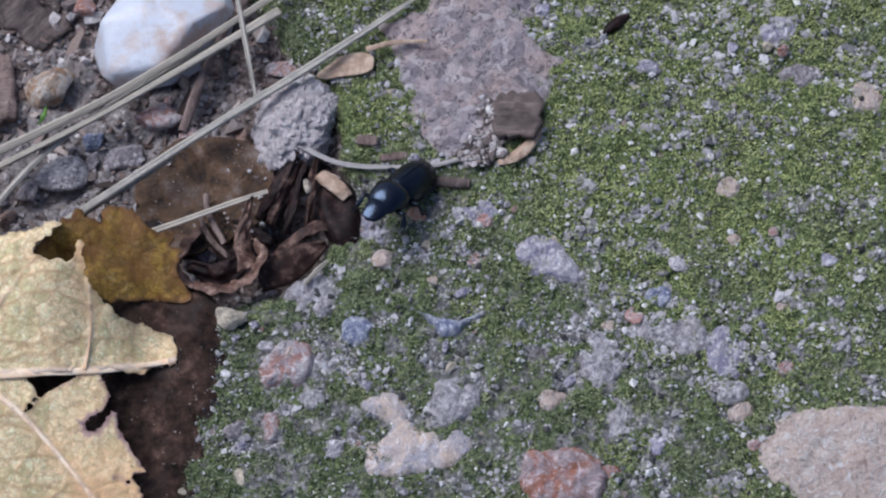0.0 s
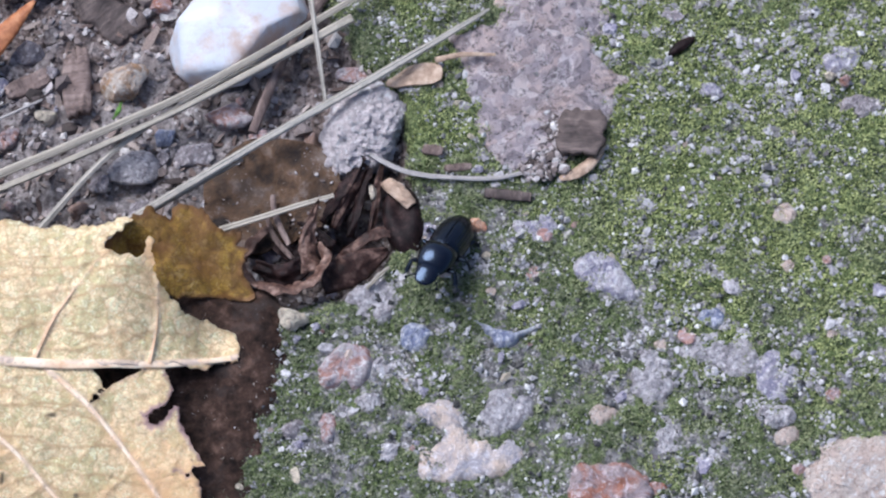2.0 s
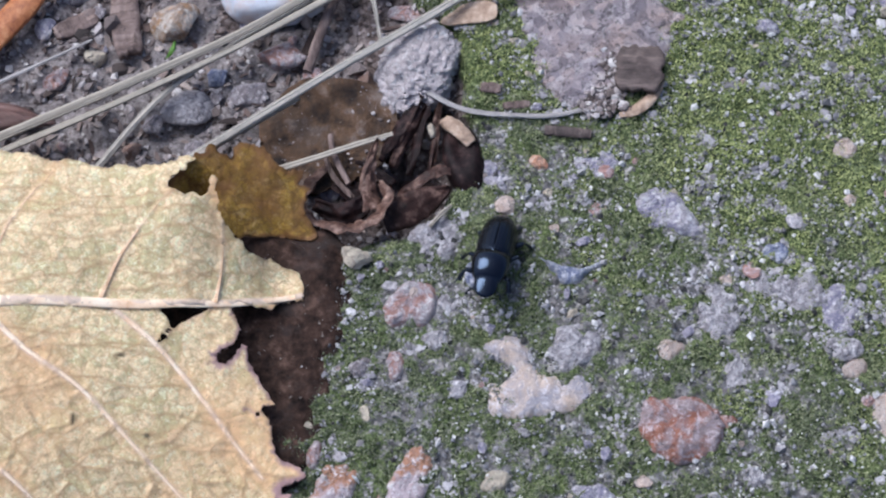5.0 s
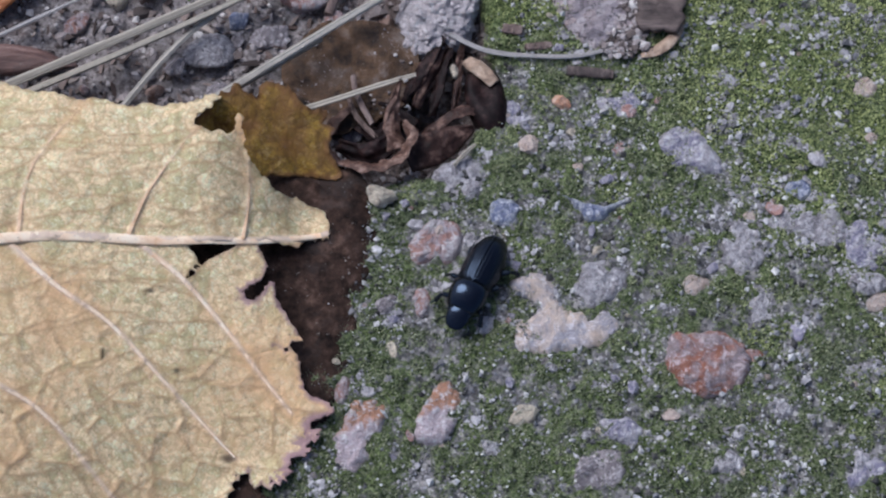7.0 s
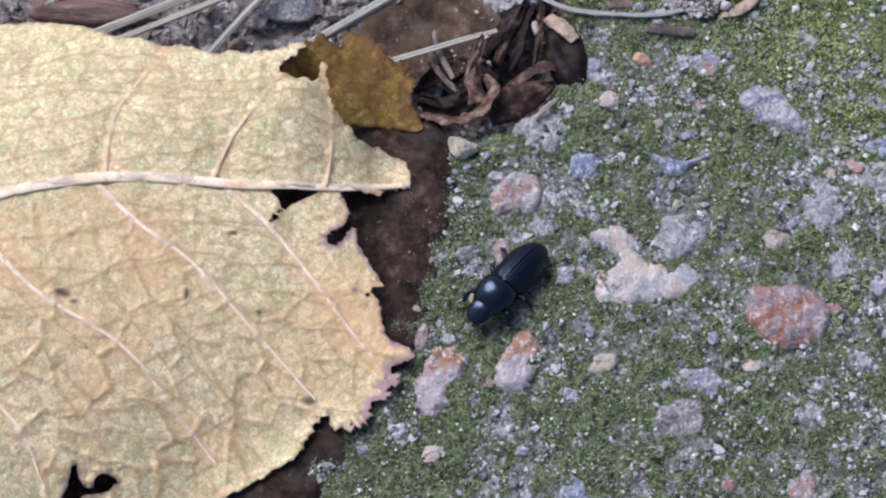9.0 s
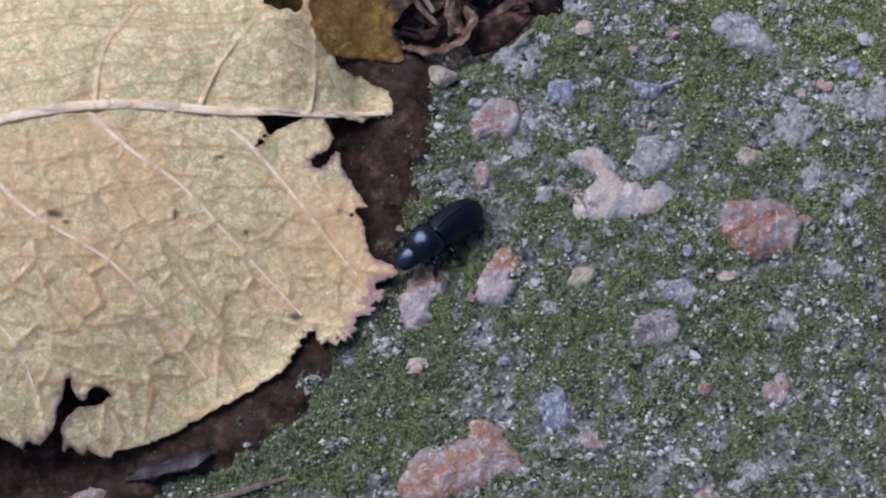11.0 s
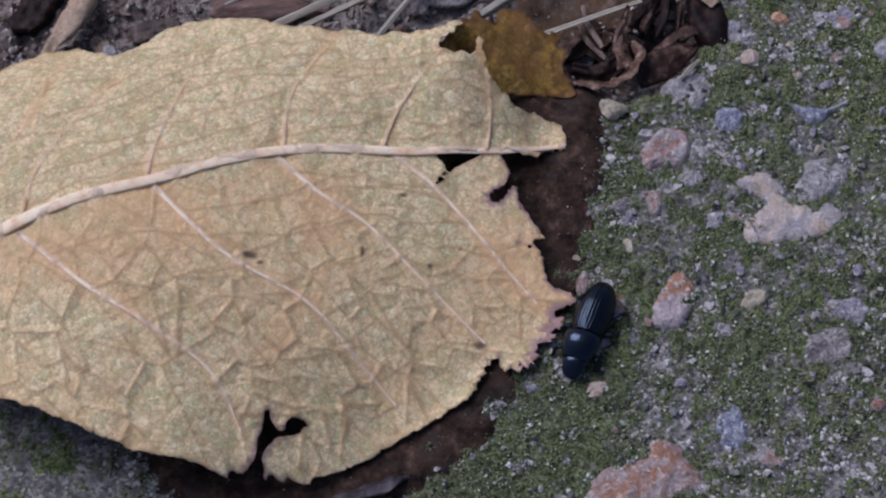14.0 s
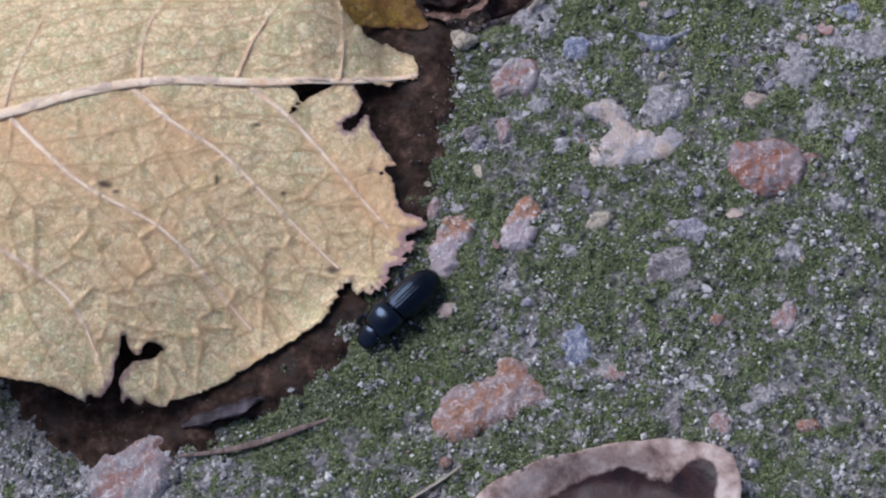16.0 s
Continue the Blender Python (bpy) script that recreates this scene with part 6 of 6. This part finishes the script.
chip(-80.6, 82.0, 1.3, 5.5, 0.9, M_BARK, "curved brown bark splinter", 100, 10, 10)
chip(-90.0, 62.0, 2.4, 4.6, 1.2, M_DARKWOOD, "black rotten wood piece", 60, 0, 11)
chip(9.6, 49.8, 3.5, 3.9, 0.7, M_DARKWOOD, "square dark bark chip on the granite stone", 86, 4, 12, 1.7)
strip("bark_curl", [(6.4, 42.9, 0.9), (8.6, 43.3, 1.5), (10.6, 44.6, 1.7), (12.2, 46.8, 1.5), (13.0, 48.6, 1.0)], (0.8, 1.9, 2.0, 1.6, 0.6), M_TAN, "curved tan bark rim under the dark chip", "wood", 60, 0.5)
chip(-8.6, 45.2, 0.6, 2.0, 0.4, M_BARK, "flat brown bark splinter", 5, 0, 14)
chip(-12.4, 48.0, 0.8, 1.5, 0.4, M_BARK, "small brown bark flake on the moss", -10, 0, 15)
strip("leaf_curl", [(-125.0, 38.0, 3.0), (-121.5, 43.0, 4.5), (-119.5, 48.5, 4.0), (-120.5, 53.5, 2.0)], (2.0, 6.5, 7.5, 2.0), M_TAN, "pale brown curled dry leaf on the soil", "leaf", 130, 0.25, 20, ripple=0.8, seed=31)
strip("leaf_curl", [(-80.0, 86.4, 2.0), (-78.6, 82.0, 3.4), (-76.6, 78.4, 2.2)], (2.0, 4.6, 1.2), M_BARK, "brown curled dry leaf beside a stone", "leaf", 120, 0.25, -20, ripple=0.7, seed=32)
chip(-116.0, 41.5, 1.4, 3.6, 0.8, M_TAN, "small tan leaf flake", 120, 10, 17)
chip(-128.0, 50.0, 3.0, 5.0, 1.6, M_HUSKDARK, "dark red-brown wood piece", 70, 5, 18)
chip(-107.0, 44.0, 2.0, 4.0, 1.2, M_DARKWOOD, "dark wood flake in the soil", 10, 5, 19)


def build_soil_pebbles():
    rng = np.random.RandomState(90)
    mats = ((M_GREY, "small grey pebble in the soil"), (M_BROWN, "small brown pebble in the soil"), (M_LAVENDER, "small pale grey pebble in the soil"), (M_PINK, "small pinkish pebble in the soil"), (M_PALE, "small crusty pebble in the soil"))
    made = 0
    while made < 120:
        x, y = rng.uniform(-132, -14), rng.uniform(26, 108)
        if float(on_grid(g_soil, x, y)) < 0.8:
            continue
        r = min(0.6 + rng.exponential(0.55), 2.4)
        m, label = mats[rng.randint(len(mats))]
        loose("pebble", x, y, r, r * rng.uniform(0.7, 1), r * rng.uniform(0.5, 0.8), m, label, "stone", rng.uniform(0, 180), None, 0.3, 0.85, 2 if r < 1.3 else 3, rng.uniform(-25, 25), "pebbles in the soil", made)
        made += 1


build_soil_pebbles()


# ---- the beetle ----
def loft(sections, sides=20, open_low=False):
    """Rounded body through sections (x, half width, bottom, top, squareness)."""
    rows = []
    t = np.arange(sides) * 2 * np.pi / sides
    for x, w, lo, hi, k in sections:
        mid, half = (lo + hi) / 2, (hi - lo) / 2
        c, s = np.cos(t), np.sin(t)
        rows.append(np.column_stack([np.full(sides, x), w * np.sign(c) * np.abs(c) ** k, mid + half * np.sign(s) * np.abs(s) ** k]))
    v = np.vstack(rows)
    f = grid_faces(len(rows), sides, True).tolist() + [list(range(sides)), [(len(rows) - 1) * sides + k for k in range(sides)][::-1]]
    return v, f


def build_beetle():
    beetle = root("beetle", "glossy black ground-dwelling beetle with ribbed wing cases, walking", "beetle")
    # wing cases, one each side of the seam
    for side in (1, -1):
        nu, nv = 46, 64
        s = np.linspace(0, 1, nu)[:, None]
        a = np.linspace(0, 1, nv)[None]
        x = 1.05 - 7.9 * s + 0 * a
        out = np.clip(1 - np.clip((s - 0.45) / 0.55, 0, 1) ** 2.6, 0, 1) ** 0.5
        wide = (2.82 + 0.3 * np.sin(np.pi * np.clip(s * 1.25, 0, 1))) * out * np.clip(0.78 + s * 2.4, 0, 1)
        tall = 1.6 + (2.35 + 0.35 * np.sin(np.pi * s)) * out
        ang = a * radians(112)
        groove = 0.055 * np.abs(np.cos(a * np.pi * 9.5)) ** 10 * np.clip((a - 0.02) * 30, 0, 1) * np.clip((0.97 - s) * 9, 0, 1) + 0.10 * np.exp(-(a / 0.012) ** 2)
        y = side * (wide - groove) * np.sin(ang) * 1.0
        y = np.where(ang > np.pi / 2, side * wide * (1 - 0.25 * (ang - np.pi / 2)), y)
        z = 1.55 + (tall - 1.55 - groove) * np.cos(ang)
        top = np.stack([x + 0 * a, y + side * 0.015, z + 0 * x], -1).reshape(-1, 3)
        inner = top * (1, 0.93, 0.93) + (0, 0, 0.05)
        f = grid_faces(nu, nv)
        loop = [k for k in range(nv)] + [k * nv + nv - 1 for k in range(1, nu)] + [(nu - 1) * nv + k for k in range(nv - 2, -1, -1)] + [k * nv for k in range(nu - 2, 0, -1)]
        n = nu * nv
        faces = f.tolist() + (f[:, ::-1] + n).tolist() + [[p, q, q + n, p + n] for p, q in zip(loop, loop[1:] + loop[:1])]
        if side > 0:
            faces = [face[::-1] for face in faces]
        part("wing_case", np.vstack([top, inner]), faces, M_ELYTRA, beetle)
    v, f = loft([(0.95, 2.3, 1.5, 3.2, 0.9), (1.05, 2.62, 1.0, 3.7, 0.9), (1.5, 2.94, 0.8, 4.15, 0.92), (2.4, 3.02, 0.7, 4.25, 0.95), (3.3, 2.88, 0.72, 4.0, 0.97), (4.1, 2.6, 0.8, 3.5, 1), (4.7, 2.26, 0.95, 3.0, 1), (4.95, 1.9, 1.2, 2.6, 1)], 40)
    part("pronotum", v, f, M_SHELL, beetle, "smooth glossy domed shoulder plate")
    v, f = loft([(4.2, 1.5, 1.0, 2.6, 1), (4.9, 1.7, 0.9, 2.7, 0.95), (5.5, 1.68, 0.85, 2.45, 0.95), (6.1, 1.56, 0.85, 2.05, 0.92), (6.6, 1.32, 0.85, 1.7, 0.92), (7.0, 1.0, 0.9, 1.38, 0.95), (7.2, 0.5, 0.95, 1.2, 1)], 28)
    head = part("head", v, f, M_SHELL, beetle, "flat shovel-shaped head")
    for side in (1, -1):
        v, f = stone_shape(0.28, 0.2, 0.24, 3, 0, 0, 2)
        part("eye", v + (5.0, side * 1.6, 1.9), f, M_SHELL, head)
        p = spline([(5.9, side * 1.6, 1.1), (6.4, side * 2.1, 1.1), (6.9, side * 2.35, 1.2), (7.2, side * 2.4, 1.25)], 5)
        v, f = tube(p, (0.1, 0.09, 0.1, 0.24), 8)
        part("antenna", v, f, M_LIMB, head)
    v, f = loft([(1.4, 0.15, 3.3, 3.9, 1), (0.8, 0.5, 3.3, 3.97, 1), (0.2, 0.28, 3.4, 4.0, 1), (-0.2, 0.06, 3.5, 3.95, 1)], 12)
    part("scutellum", v, f, M_SHELL, beetle)
    v, f = loft([(-6.6, 0.6, 1.2, 1.9, 1), (-5.8, 1.9, 0.8, 2.0, 1), (-3.5, 2.75, 0.5, 2.0, 1), (-0.5, 2.85, 0.45, 2.0, 1), (2.0, 2.7, 0.5, 2.0, 1), (4.0, 2.0, 0.8, 1.9, 1), (4.6, 1.2, 1.0, 1.8, 1)], 24)
    part("belly", v, f, M_LIMB, beetle)
    legs = []
    for x, back, reach, phase in ((3.2, 30, 2.1, 0.0), (0.4, -10, 2.3, 0.5), (-2.0, -46, 2.8, 0.0)):
        for side in (1, -1):
            hip = np.array((x * 1.12, side * 1.9, 1.15))
            way = np.array((math.sin(radians(back)), side * math.cos(radians(back)), 0))
            knee = way * reach * 0.72 + (0, 0, 0.55)
            foot = way * reach * 1.02 + np.array((0.5 if back > 0 else -0.6, 0, -0.95))
            toe = foot + np.array((0.75 if back > 0 else -0.95, side * 0.35, -0.1))
            v, f = tube(spline([(0, 0, 0), tuple(knee * 0.5 + (0, 0, 0.1)), tuple(knee)], 5), (0.35, 0.48, 0.3), 10, 0.7)
            leg = part("leg", v, f, M_LIMB, beetle)
            leg.location = hip * MM
            v, f = tube(spline([tuple(knee), tuple((knee + foot) / 2 + (0, 0, 0.12)), tuple(foot)], 5), (0.2, 0.34, 0.42), 8, 0.6, 0.15)
            part("shin", v, f, M_LIMB, leg)
            v, f = tube(spline([tuple(foot), tuple((foot + toe) / 2 + (0, 0, 0.08)), tuple(toe)], 5), (0.13, 0.11, 0.07), 6)
            part("foot", v, f, M_LIMB, leg)
            legs.append((leg, hip, (phase + (0.5 if side < 0 else 0)) % 1.0, side))
    for child in beetle.children:
        if child.name.split(".")[0] in ("wing_case", "pronotum", "belly"):
            child.data.transform(Matrix.Diagonal((1.12, 0.9, 1.0, 1.0)))
        elif child.name.split(".")[0] in ("head", "scutellum"):
            for mesh in [child] + list(child.children):
                mesh.data.transform(Matrix.Diagonal((1.12, 1.0, 1.0, 1.0)))
    return beetle, legs


beetle, beetle_legs = build_beetle()

# seconds, place and height in millimetres, heading and rise of the head in degrees
BEETLE_ROWS = [
    (0, -8.0, 37.0, 2.6, -128, 28),
    (0.5, -8.6, 34.7, 2.4, -126, 25),
    (1, -10.4, 32.0, 1.8, -119, 18),
    (1.5, -9.9, 30.1, 1.7, -110, 17),
    (2, -10.5, 29.4, 2.6, -114, 27),
    (2.5, -11.0, 27.5, 2.9, -111, 32),
    (3, -11.0, 25.8, 3.2, -104, 36),
    (3.5, -10.6, 24.0, 3.3, -94, 38),
    (4, -11.3, 22.5, 3.2, -99, 36),
    (4.5, -12.1, 20.6, 2.8, -104, 30),
    (4.7, -12.3, 19.9, 2.5, -102, 26),
    (6.8, -16.4, 8.8, 1.3, -113, 12),
    (7, -18.9, 6.5, 0.8, -116, 6),
    (7.5, -19.9, 3.4, 1.0, -126, 9),
    (8, -21.6, 3.0, 0.8, -123, 6),
    (8.5, -23.4, 0.3, 1.3, -115, 12),
    (9, -25.8, -1.2, 0.8, -131, 6),
    (9.5, -28.6, -1.5, 0.5, -156, 3),
    (10, -30.5, -3.6, 0.5, -157, 1),
    (10.2, -31.6, -4.3, 0.5, -156, 2),
    (11.2, -33.0, -7.0, 1.1, -134, 10),
    (12.3, -35.8, -11.1, 1.9, -111, 22),
    (12.5, -35.4, -11.2, 1.9, -100, 22),
    (13, -35.3, -12.8, 1.5, -99, 16),
    (13.5, -35.8, -14.0, 0.8, -108, 4),
    (14, -37.0, -16.6, 0.5, -112, 0),
    (14.5, -37.2, -18.7, 0.5, -114, 0),
    (15, -39.2, -20.4, 0.5, -120, 0),
    (15.5, -41.2, -22.8, 0.5, -136, 0),
    (16, -42.9, -25.3, 0.5, -138, 0),
]


def motions():
    walk(beetle, [(t, pose(x * MM, y * MM, z * MM) @ pose(0, 0, 0, 0, -rise, heading)) for t, x, y, z, heading, rise in BEETLE_ROWS])
    rows = np.array(BEETLE_ROWS)
    times = np.arange(0, 16.01, 0.1)
    gone = np.concatenate([[0], np.cumsum(np.hypot(*np.diff(rows[:, 1:3], axis=0).T))])
    gait = np.interp(times, rows[:, 0], gone) / 4.5
    for leg, hip, phase, side in beetle_legs:
        turn = 2 * np.pi * (gait + phase)
        walk(leg, [(float(t), pose(*(hip * MM), -side * 9 * max(0.0, math.sin(a)), 0, side * 17 * math.cos(a))) for t, a in zip(times, turn)])


motions()
